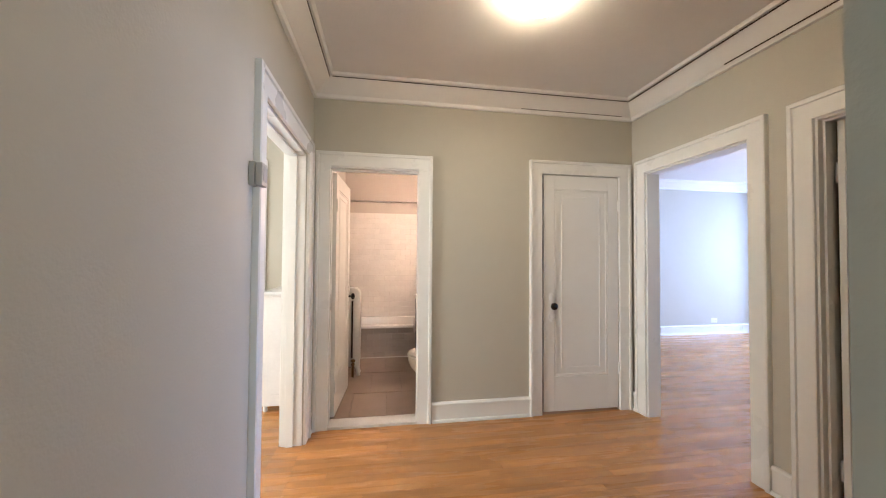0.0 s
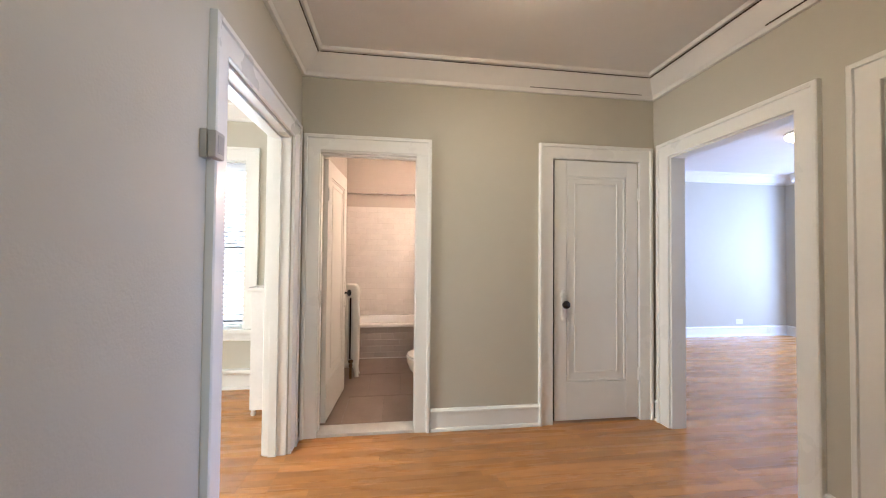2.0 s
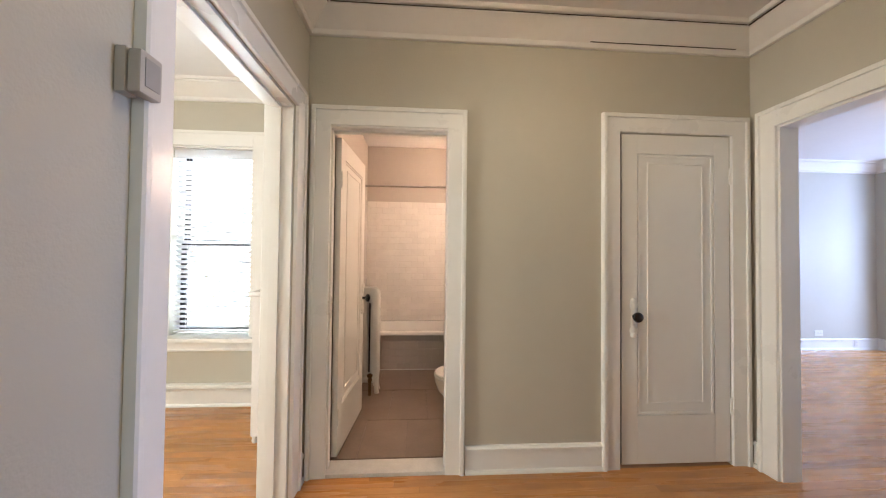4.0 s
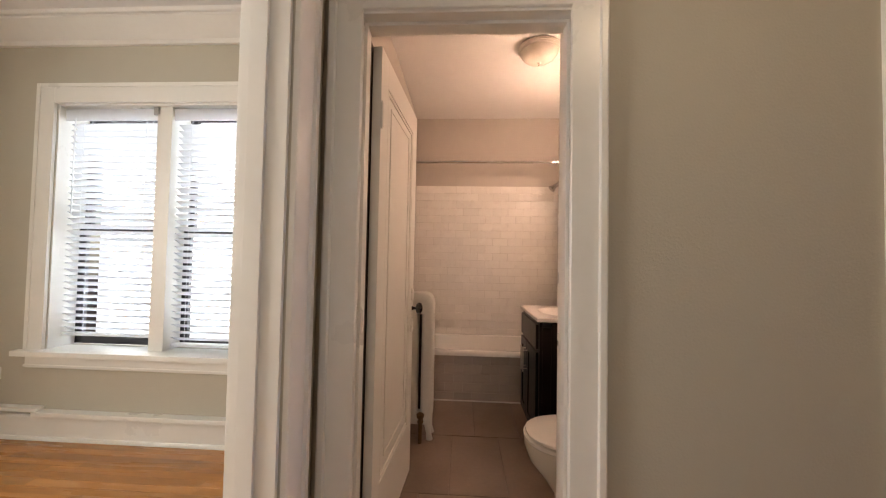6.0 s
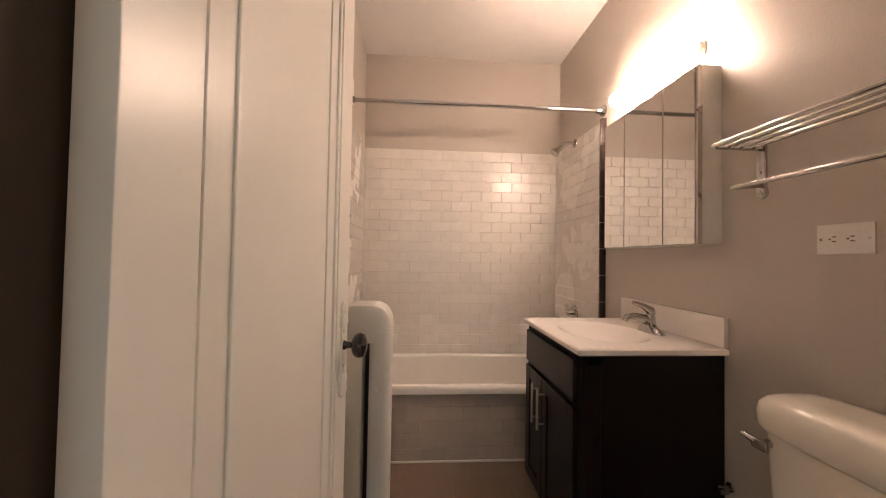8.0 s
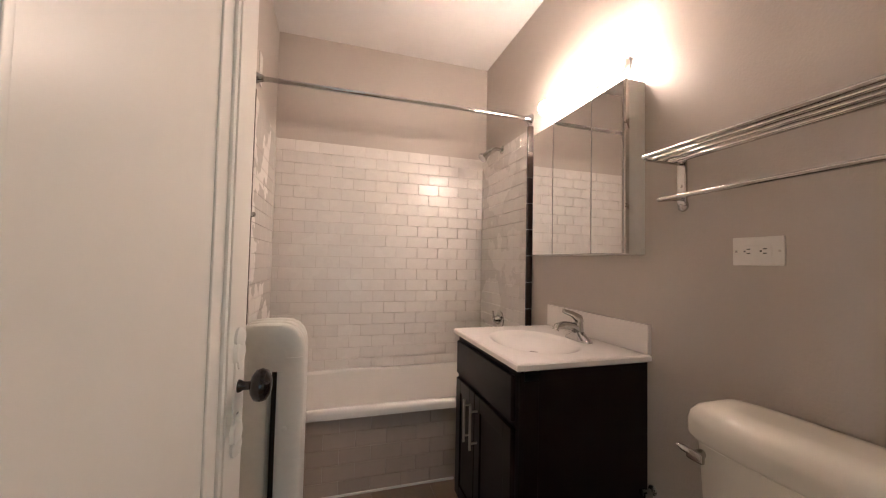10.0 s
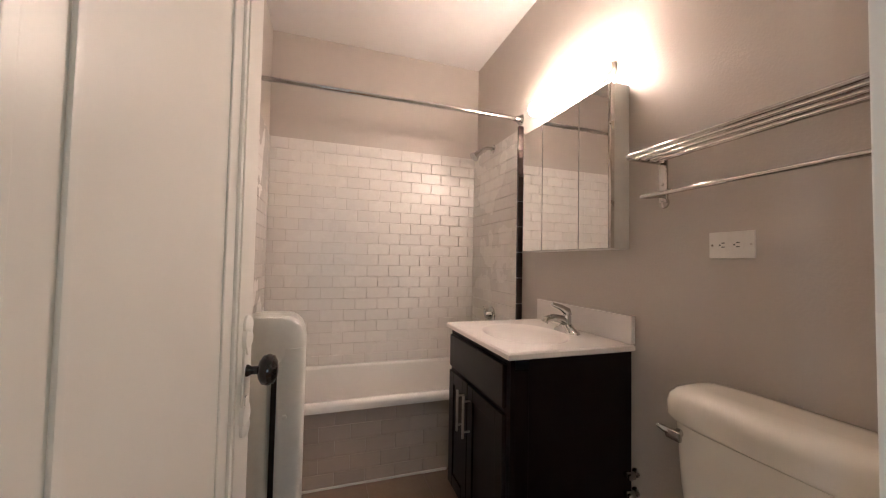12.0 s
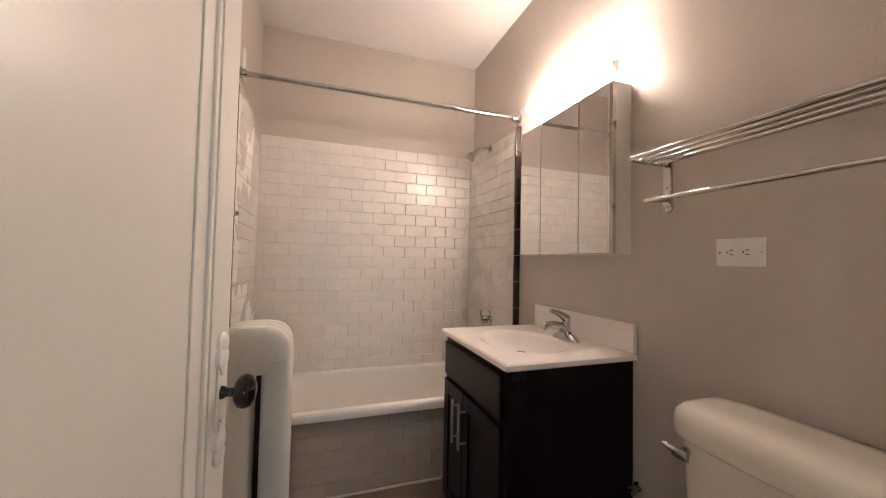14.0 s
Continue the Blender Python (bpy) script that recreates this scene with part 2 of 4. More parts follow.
setting("wall_hall_east", boxes((2.205, 2.32, -0.1, 0.74, 0, H), (2.205, 2.32, 0.74, 1.497, 2.045, H), (2.205, 2.32, 1.497, 1.828, 0, H),
                                (2.205, 2.32, 1.828, 2.69, 2.045, H), (2.205, 2.32, 2.69, 5.6, 0, H)),
        WALL, "greige painted plaster wall with a wide opening", "wall")
setting("wall_hall_south", boxes((0.289, 2.205, 0.064, 0.184, 0, H)), WALL, "greige painted plaster wall of the hall", "wall")
setting("wall_passage_east", boxes((0.289, 0.41, -1.3, 0.064, 0, H)), WALL, "greige painted plaster wall of the passage", "wall")
# unseen end wall, its opening added for the passage fill lamp
setting("wall_passage_south", boxes((-0.52, -0.4, -1.42, -1.3, 0, H), (0.2, 0.289, -1.42, -1.3, 0, H), (-0.4, 0.2, -1.42, -1.3, 0, 0.85), (-0.4, 0.2, -1.42, -1.3, 2.05, H)), WALL, "greige painted plaster end wall", "wall")
setting("wall_bath_west", boxes((-0.685, -0.555, 2.975, 5.6, 0, H)), BATHWALL, "taupe painted bathroom wall", "wall")
setting("wall_bath_east", boxes((0.965, 1.10, 2.975, 5.6, 0, H)), BATHWALL, "taupe painted bathroom wall above the vanity", "wall")
setting("wall_bath_north", boxes((-0.555, 0.965, 5.461, 5.6, 0, H)), BATHWALL, "taupe painted wall above the tub tiles", "wall")
WX0, WX1, WZ0, WZ1 = -2.72, -1.28, 0.565, 2.17
setting("wall_bedroom_north", boxes((-3.38, WX0, 3.875, 4.10, 0, H), (WX1, -0.685, 3.875, 4.10, 0, H), (WX0, WX1, 3.875, 4.10, 0, WZ0),
                                    (WX0, WX1, 3.875, 4.10, WZ1, H)), WALL, "greige bedroom wall round a double window", "wall")
# the opening in this wall is added to let the west fill lamp in
setting("wall_bedroom_west", boxes((-3.5, -3.38, 0.3, 1.0, 0, H), (-3.5, -3.38, 2.2, 4.1, 0, H), (-3.5, -3.38, 1.0, 2.2, 0, 0.65), (-3.5, -3.38, 1.0, 2.2, 2.2, H)),
        WALL, "greige bedroom side wall", "wall")
setting("wall_bedroom_south", boxes((-3.5, -0.685, 0.18, 0.3, 0, H)), WALL, "greige bedroom end wall", "wall")
setting("wall_living_north", boxes((2.32, 6.71, 5.46, 5.6, 0, H), (6.71, 7.7, 5.22, 5.6, 0, H)), WALL, "greige living room wall with a shallow step", "wall")
setting("wall_living_east", boxes((7.7, 7.85, 1.66, 2.15, 0, H), (7.7, 7.85, 4.85, 5.6, 0, H), (7.7, 7.85, 2.15, 4.85, 0, 0.65), (7.7, 7.85, 2.15, 4.85, 2.25, H)),
        WALL, "greige living room wall with a wide window", "wall")
setting("wall_living_south", boxes((2.32, 7.7, 1.66, 1.76, 0, H)), WALL, "greige living room end wall", "wall")
setting("wall_closet", boxes((2.32, 3.3, 0.38, 0.5, 0, H), (3.3, 3.42, 0.38, 1.66, 0, H)), WALL, "greige closet walls", "wall")
setting("ceiling_hall", boxes((-0.52, 2.205, -1.3, 2.86, 2.68, H - 0.004)), CEIL, "off-white painted hall ceiling", "ceiling")
setting("ceiling_bathroom", boxes((-0.555, 0.965, 2.975, 5.461, 2.70, H - 0.004)), CEIL, "off-white painted bathroom ceiling", "ceiling")
setting("ceiling_bedroom", boxes((-3.38, -0.685, 0.3, 3.875, 2.69, H - 0.004)), CEIL, "white painted bedroom ceiling", "ceiling")
setting("ceiling_living", boxes((2.32, 7.7, 1.76, 5.46, 2.665, H - 0.004)), CEIL, "white painted living room ceiling", "ceiling")
setting("roof", boxes((-3.7, 8.0, -1.6, 5.8, H + 0.002, H + 0.12)), GAP, "plain slab above the rooms", "roof")
floor = setting("floor", boxes((-3.5, 7.85, -1.42, 2.86, -0.12, -0.014), (-3.5, -0.685, 2.86, 4.1, -0.12, -0.014), (2.205, 7.85, 2.86, 5.6, -0.12, -0.014),
                               (1.10, 2.205, 2.86, 5.6, -0.12, -0.014)), JOINT, "golden oak strip floor", "floor")
bath_floor = setting("floor_bathroom", boxes((-0.685, 1.10, 2.86, 5.6, -0.12, -0.004)), FLOORGROUT, "grey-brown tiled bathroom floor", "floor")
setting("threshold", boxes((-0.393, 0.303, 2.845, 2.99, -0.003, 0.022), bevel=0.005), STONE, "worn white marble threshold under the bathroom door", "threshold", True)
setting("ground", boxes((-60, 60, -60, 60, -3.2, -3.0)), GAP, "dark ground outside", "ground")
tagged(link("backdrop", boxes((-9, 4, 10.0, 10.1, -3, 6)), OUTSIDE), "pale bright daylight outside the bedroom window", "backdrop", kind="structure")
tagged(link("backdrop", boxes((13.0, 13.1, -3, 9, -3, 6)), OUTSIDE), "pale bright daylight outside the living room", "backdrop", kind="structure")
# added glowing sheet beyond the made-up west opening
tagged(link("backdrop", boxes((-9.1, -9.0, -3, 9, -3, 6)), OUTSIDE), "unseen glowing sheet added beside the bedroom", "backdrop", kind="structure")

# cove mouldings under the ceilings
CROWN = [(0, -0.14), (0.02, -0.14), (0.026, -0.133), (0.028, -0.113), (0.034, -0.108), (0.05, -0.094), (0.09, -0.058), (0.124, -0.034), (0.132, -0.03),
         (0.132, -0.018), (0.138, -0.016), (0.150, -0.018), (0.160, -0.012), (0.165, 0), (0, 0)]


def crown(z, rows, label):
    for i, (a, b, o) in enumerate(rows):
        setting("crown_moulding", extrude(CROWN, (*a, z), (*b, z), (*o, 0)), TRIM_FLAT, label, "moulding", True)


TRIM_FLAT = material("white_flat_trim_paint", (0.78, 0.76, 0.73), 0.5, second=(0.74, 0.72, 0.69), scale=3, bump=0.2, bump_scale=30)
crown(2.68, [((-0.52, -1.3), (-0.52, 2.86), (1, 0)), ((-0.52, 2.86), (2.205, 2.86), (0, -1)), ((2.205, 2.86), (2.205, 0.184), (-1, 0)),
             ((0.289, 0.184), (2.205, 0.184), (0, 1))], "white cove moulding with a dark crack")
# open cracks along cove and ceiling band, their shaded depth put in as dark strips
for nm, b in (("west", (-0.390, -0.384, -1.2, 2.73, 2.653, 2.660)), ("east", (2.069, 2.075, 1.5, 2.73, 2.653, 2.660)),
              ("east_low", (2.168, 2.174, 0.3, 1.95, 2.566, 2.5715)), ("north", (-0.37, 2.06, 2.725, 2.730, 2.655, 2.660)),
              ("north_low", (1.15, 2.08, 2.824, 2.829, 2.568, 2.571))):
    setting("trim_crack_" + nm, boxes(b), GAP, "dark strip put in for the open crack along the cove moulding", "crack")
crown(2.69, [((-3.38, 3.875), (-0.685, 3.875), (0, -1)), ((-3.38, 0.3), (-3.38, 3.875), (1, 0)), ((-0.685, 0.3), (-0.685, 3.875), (-1, 0))], "white cove moulding of the bedroom")
crown(2.665, [((2.32, 5.46), (6.71, 5.46), (0, -1)), ((6.71, 5.22), (6.71, 5.46), (-1, 0)), ((6.5, 5.22), (7.7, 5.22), (0, -1)), ((2.32, 1.76), (2.32, 5.46), (1, 0))],
      "white cove moulding of the living room")


def skirting(rows, label):
    for a, b, o in rows:
        setting("baseboard", extrude(BASE, (*a, 0), (*b, 0), (*o, 0)), TRIM, label, "baseboard", True)


skirting([((0.413, 2.86), (1.237, 2.86), (0, -1)), ((-0.52, -1.3), (-0.52, 1.597), (1, 0)), ((-0.52, 2.773), (-0.52, 2.83), (1, 0)), ((2.205, 1.61), (2.205, 1.715), (-1, 0)),
          ((2.205, 2.803), (2.205, 2.835), (-1, 0)), ((2.205, 0.19), (2.205, 0.627), (-1, 0)), ((0.289, 0.184), (2.205, 0.184), (0, 1)), ((0.289, -1.3), (0.289, 0.184), (-1, 0))],
         "white painted baseboard of the hall")
skirting([((-3.38, 3.875), (-0.685, 3.875), (0, -1)), ((-3.38, 0.3), (-3.38, 3.875), (1, 0)), ((-0.685, 2.8), (-0.685, 3.875), (-1, 0)), ((-3.38, 0.3), (-0.685, 0.3), (0, 1))],
         "white painted baseboard of the bedroom")
skirting([((2.32, 5.46), (6.71, 5.46), (0, -1)), ((6.71, 5.2), (6.71, 5.46), (-1, 0)), ((6.685, 5.22), (7.7, 5.22), (0, -1)), ((2.32, 2.82), (2.32, 5.46), (1, 0))],
         "white painted baseboard of the living room")
# surface raceway along the bedroom baseboard
setting("trim_raceway", boxes((-2.72, -0.7, 3.812, 3.8745, 0.163, 0.192), (-3.375, -2.70, 3.820, 3.8745, 0.188, 0.212), bevel=0.004), TRIM, "white surface raceway along the baseboard", "raceway")
setting("trim_caulk", boxes((-0.54, 0.50, 4.752, 4.762, -0.002, 0.010)), ENAMEL, "white caulk line at the foot of the tub", "caulk")


def jamb(axis, plane0, plane1, lo, hi, top, name, label, stop=None):
    """Lining of an opening from one wall face to the other, with a stop bead; returns the object."""
    t = 0.014
    bm = bmesh.new()
    def b(u0, u1, p0, p1, z0, z1):
        box(bm, *((u0, u1, p0, p1) if axis == "x" else (p0, p1, u0, u1)), z0, z1, bevel=0.002)
    b(lo - 0.001, lo + t, plane0 - 0.008, plane1 + 0.002, 0, top + 0.001)
    b(hi - t, hi + 0.001, plane0 - 0.008, plane1 + 0.002, 0, top + 0.001)
    b(lo + t, hi - t, plane0 - 0.008, plane1 + 0.002, top - t, top + 0.001)
    if stop:
        s0, s1 = stop
        b(lo + t, lo + t + 0.012, s0, s1, 0, top - t)
        b(hi - t - 0.012, hi - t, s0, s1, 0, top - t)
        b(lo + t + 0.012, hi - t - 0.012, s0, s1, top - t - 0.012, top - t)
    return setting(name, bm, TRIM, label, "door frame", True)


setting("trim_bathroom_casing", surround(2.86, -1, "x", -0.385, 0.294, 2.016, CASING), TRIM, "white painted door casing with a raised outer band", "casing", True)
jamb("x", 2.86, 2.973, -0.408, 0.318, 2.02, "door_frame_bathroom", "white painted jamb of the bathroom door", (2.895, 2.945))
setting("trim_closet_casing", surround(2.86, -1, "x", 1.347, 2.068, 2.036, CASING), TRIM, "white painted closet door casing", "casing", True)
setting("trim_living_casing", surround(2.205, -1, "y", 1.830, 2.69, 2.045, CASING), TRIM, "white painted casing of the wide opening", "casing", True)
jamb("y", 2.213, 2.32, 1.828, 2.69, 2.045, "door_frame_living", "white lining of the living room opening")
setting("trim_bedroom_casing", surround(-0.52, 1, "y", 1.724, 2.658, 2.043, CASING), TRIM, "white painted casing of the bedroom opening", "casing", True)
jamb("y", -0.654, -0.53, 1.722, 2.66, 2.045, "door_frame_bedroom", "white stepped jamb of the bedroom opening", (-0.635, -0.585))
setting("trim_bedroom_back_casing", surround(-0.662, -1, "y", 1.724, 2.658, 2.043, CASING), TRIM, "white painted casing on the bedroom side", "casing", True)
setting("trim_side_door_casing", surround(2.205, -1, "y", 0.742, 1.495, 2.043, CASING), TRIM, "white painted side door casing", "casing", True)
jamb("y", 2.213, 2.32, 0.74, 1.497, 2.045, "door_frame_side", "white painted jamb of the side door", (2.235, 2.275))
setting("trim_bath_inner_casing", boxes((0.308, 0.40, 2.975, 3.043, 0, 2.10), bevel=0.003), TRIM, "white painted casing inside the bathroom", "casing", True)


# ---- doors ----
def lock_plate(bm, x, z, y, s):
    """An ornate plate: a strip with scalloped ends and raised bosses."""
    box(bm, x - 0.018, x + 0.018, min(y, y + s * 0.005), max(y, y + s * 0.005), z - 0.09, z + 0.09, bevel=0.002)
    for dz in (-0.102, 0.102):
        lathe(bm, [(0.020, 0), (0.021, s * 0.005), (0.015, s * 0.011), (0.004, s * 0.013)], (x, y, z + dz), "Y", 16)
    for dz in (-0.076, 0.076):
        lathe(bm, [(0.026, 0), (0.024, s * 0.008), (0.012, s * 0.012), (0.003, s * 0.013)], (x, y, z + dz), "Y", 16)
    for dz in (-0.055, 0.055):
        lathe(bm, [(0.014, 0), (0.013, s * 0.008), (0.004, s * 0.011)], (x, y, z + dz), "Y", 12)


def leaf(name, label, w, h, knob_x, hinge_x, sides, m, knob_label, hinge_zs, knob_z=0.90):
    """A single-panel painted door, x along its width from 0, its thickness from 0 to -0.036 in y, then set at m."""
    t, s = 0.036, 0.098
    ob = thing(name, (0, 0, 0), label, "door")
    part("stile", boxes((0, s, -t, 0, 0, h), bevel=0.002), DOORP, ob)
    part("stile", boxes((w - s, w, -t, 0, 0, h), bevel=0.002), DOORP, ob)
    part("rail", boxes((s, w - s, -t, 0, 0, 0.29), bevel=0.0015), DOORP, ob)
    part("rail", boxes((s, w - s, -t, 0, h - 0.12, h), bevel=0.0015), DOORP, ob)
    part("panel", boxes((s, w - s, -t + 0.008, -0.008, 0.29, h - 0.12)), DOORP, ob)
    for y in ((0.0, -1), (-t, 1)):
        y0, d = y
        for inset, wd, dep in ((0.006, 0.014, 0.0015), (0.068, 0.010, 0.0035)):
            bm = bmesh.new()
            a0, a1, c0, c1 = s + inset, w - s - inset, 0.29 + inset, h - 0.12 - inset * 0.75
            yy = sorted((y0 + d * 0.0085, y0 + d * dep))
            for r in ((a0, a0 + wd, c0, c1), (a1 - wd, a1, c0, c1), (a0 + wd, a1 - wd, c0, c0 + wd), (a0 + wd, a1 - wd, c1 - wd, c1)):
                box(bm, r[0], r[1], *yy, r[2], r[3], bevel=0.002)
            part("moulding", bm, DOORP, ob)
    for sd in sides:
        y0 = 0.0 if sd > 0 else -t
        bm = bmesh.new()
        lock_plate(bm, knob_x, knob_z - 0.01, y0, sd)
        plate = part("lock_plate", bm, DOORP, ob, "white painted ornate lock plate")
        bm = bmesh.new()
        box(bm, knob_x - 0.004, knob_x + 0.004, *sorted((y0 + sd * 0.004, y0 + sd * 0.0055)), knob_z - 0.066, knob_z - 0.05)
        part("keyhole", bm, SLOT, plate)
        bm = bmesh.new()
        lathe(bm, [(0.013, 0.003 * sd), (0.011, 0.010 * sd), (0.008, 0.014 * sd), (0.008, 0.026 * sd), (0.020, 0.029 * sd), (0.029, 0.036 * sd), (0.0315, 0.046 * sd),
                   (0.028, 0.056 * sd), (0.016, 0.0625 * sd), (0.003, 0.064 * sd)], (knob_x, y0, knob_z), "Y", 24)
        part("knob", bm, BLACKISH, ob, knob_label)
    for z in hinge_zs:
        bm = bmesh.new()
        hy = 0.005 if hinge_x[1] > 0 else -t - 0.005
        tube(bm, [(hinge_x[0], hy, z - 0.045), (hinge_x[0], hy, z + 0.045)], 0.0065)
        tube(bm, [(hinge_x[0], hy, z - 0.053), (hinge_x[0], hy, z + 0.053)], [0.004, 0.004])
        part("hinge", bm, DOORP, ob, "painted ball-tipped hinge")
    ob.matrix_basis = m
    return ob


# bathroom door, swung open into the bathroom; its +y face looks at the room
leaf("door_bathroom", "white painted single-panel door, wide open into the bathroom", 0.70, 1.985, 0.648, (0.0, -1), (-1,),
     Matrix.Translation((-0.3965, 3.0276, 0.018)) @ Matrix.Rotation(radians(86.6), 4, "Z"), "dark faceted glass door knob", (0.24, 1.72), 0.905)
leaf("door_closet", "white painted single-panel closet door, closed", 0.696, 2.008, 0.075, (0.699, -1), (-1,),
     Matrix.Translation((1.364, 2.895, 0.02)), "dark glass knob with a pale rose", (0.34, 1.76), 0.891)
leaf("door_side", "white painted side door standing open", 0.72, 2.015, 0.66, (0.0, 1), (1, -1),
     Matrix.Translation((2.295, 1.462, 0.012)) @ Matrix.Rotation(radians(-14), 4, "Z"), "dark glass door knob", (0.25, 1.75), 0.89)
cd = bpy.data.objects["door_closet"]
# near-black strip on the closet door's edge paints the shade of its gap
ed = link("door_edge", boxes((-0.0015, -0.0002, -0.034, -0.001, 0.001, 2.007)), DARKFILL)
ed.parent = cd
# dark strip standing in for the shade in the bathroom door's hinge gap
setting("trim_rebate", boxes((-0.409, -0.4035, 2.9735, 3.06, 0.022, 2.02)), DARKFILL, "dark strip put in as the shade of the hinge gap", "jamb")
# strike plate on the bathroom jamb
strike = thing("strike_plate", (0.308, 3.0, 0.90), "painted strike plate on the bathroom jamb", "strike plate")
part("plate", boxes((0.304, 0.3085, 3.004, 3.030, 0.872, 0.935), bevel=0.0015), DOORP, strike)
part("latch_hole", boxes((0.3034, 0.306, 3.012, 3.022, 0.893, 0.912)), SLOT, strike)


# ---- bedroom ----
win = thing("window_1", (-2.0, 3.99, WZ0), "white double window with dark sashes behind blinds", "window")
win["kind"] = "structure"
part("window_casing", boxes((-2.832, WX0, 3.853, 3.875, WZ0, 2.285), (WX1, -1.168, 3.853, 3.875, WZ0, 2.285), (WX0, WX1, 3.853, 3.875, WZ1, 2.285), bevel=0.003), TRIM, win)
part("outer_band", boxes((-2.842, -2.816, 3.847, 3.8745, WZ0, 2.297), (-1.184, -1.158, 3.847, 3.8745, WZ0, 2.297), (-2.816, -1.184, 3.847, 3.8745, 2.271, 2.297), bevel=0.003), TRIM, win)
part("window_sill", boxes((-2.87, -1.13, 3.80, 3.852, WZ0 - 0.028, WZ0 + 0.006), (WX0, WX1, 3.852, 4.0, WZ0 - 0.02, WZ0 + 0.006), bevel=0.004), TRIM, win)
part("apron", boxes((-2.83, -1.17, 3.852, 3.874, 0.455, WZ0 - 0.03), (-2.83, -1.17, 3.842, 3.852, 0.462, 0.478), bevel=0.004), TRIM, win)
part("mullion", boxes((-2.05, -1.95, 3.90, 4.06, WZ0 + 0.006, WZ1), bevel=0.003), TRIM, win)
part("lining", boxes((WX0 - 0.002, WX0 + 0.012, 3.876, 4.09, WZ0, WZ1), (WX1 - 0.012, WX1 + 0.002, 3.876, 4.09, WZ0, WZ1), (WX0 + 0.012, WX1 - 0.012, 3.876, 4.09, WZ1 - 0.012, WZ1 + 0.002)), TRIM, win)
for x0, x1 in ((WX0 + 0.012, -2.05), (-1.95, WX1 - 0.012)):
    for z0, z1, y in ((WZ0 + 0.008, 1.375, 4.035), (1.335, WZ1 - 0.012, 4.065)):
        s = part("sash", boxes((x0, x0 + 0.05, y, y + 0.03, z0, z1), (x1 - 0.05, x1, y, y + 0.03, z0, z1), (x0 + 0.05, x1 - 0.05, y, y + 0.03, z0, z0 + 0.055),
                               (x0 + 0.05, x1 - 0.05, y, y + 0.03, z1 - 0.04, z1), bevel=0.003), SASH, win, "black window sash")
        p = part("pane", boxes((x0 + 0.048, x1 - 0.048, y + 0.012, y + 0.016, z0 + 0.05, z1 - 0.038)), GLASS, s, smooth=False)
        p.visible_shadow = False
for i, (x0, x1, low) in enumerate(((-2.70, -2.06, 0.645), (-1.94, -1.295, 0.595))):
    bl = thing("window_blind", ((x0 + x1) / 2, 3.965, low), "white two-inch slat blind, slats half open" + (", hung a little short" if i == 0 else ""), "blind", "blinds of the bedroom window")
    part("headrail", boxes((x0, x1, 3.93, 3.99, 2.10, 2.158), bevel=0.003), SLATW, bl)
    part("valance", boxes((x0 - 0.006, x1 + 0.006, 3.912, 3.922, 2.072, 2.15), bevel=0.003), SLATW, bl)
    part("bottom_rail", boxes((x0, x1, 3.94, 3.99, low, low + 0.018), bevel=0.004), SLATW, bl)
    n = int((2.085 - low - 0.03) / 0.0425)
    bm = bmesh.new()
    c, s = 0.025 * math.cos(radians(-30)), 0.025 * math.sin(radians(-30))
    prof = [(-c, -s), (0, 0.003), (c, s), (c, s + 0.0028), (0, 0.006), (-c, -s + 0.0028)]
    loft(bm, [[(x, 3.965 + u, v) for u, v in prof] for x in (x0, x1)])
    bmesh.ops.translate(bm, verts=bm.verts, vec=-origin(bl))
    first = link("slat", bm, SLATW)
    first.parent = bl
    for k in range(n):
        o = first if k == 0 else bpy.data.objects.new("slat", first.data)
        if k:
            scene.collection.objects.link(o)
            o.parent = bl
        o.location = (0, 0, low + 0.045 + k * 0.0425)
    for cx in (x0 + 0.10, x1 - 0.10):
        bm = bmesh.new()
        for y in (3.9395, 3.9905):
            tube(bm, [(cx, y, low + 0.01), (cx, y, 2.11)], 0.0012, 6)
        part("ladder_cord", bm, SLATW, bl)
    if i == 0:
        bm = bmesh.new()
        tube(bm, [(x0 + 0.07, 3.908, 1.45), (x0 + 0.07, 3.908, 2.09)], 0.004, 8)
        part("tilt_wand", bm, SLATW, bl)
        part("bracket", boxes((x1 - 0.02, x1 + 0.03, 3.90, 3.93, 2.105, 2.16), bevel=0.003), GREYFACE, bl, "grey end bracket")

chest = thing("white_cabinet", (-0.85, 3.5, 0), "tall white lacquered cabinet on small feet", "cabinet")
part("body", boxes((-0.975, -0.70, 3.235, 3.80, 0.05, 0.985), bevel=0.006), CHESTW, chest)
part("top", boxes((-0.995, -0.70, 3.20, 3.81, 0.985, 1.014), bevel=0.006), CHESTW, chest)
part("kick_panel", boxes((-0.90, -0.71, 3.231, 3.2335, 0.14, 0.152)), CHESTW, chest)
for x in (-0.955, -0.73):
    for y in (3.265, 3.77):
        bm = bmesh.new()
        lathe(bm, [(0.014, 0), (0.02, 0.012), (0.016, 0.035), (0.018, 0.052)], (x, y, 0), "Z", 14)
        part("foot", bm, CHESTW, chest)


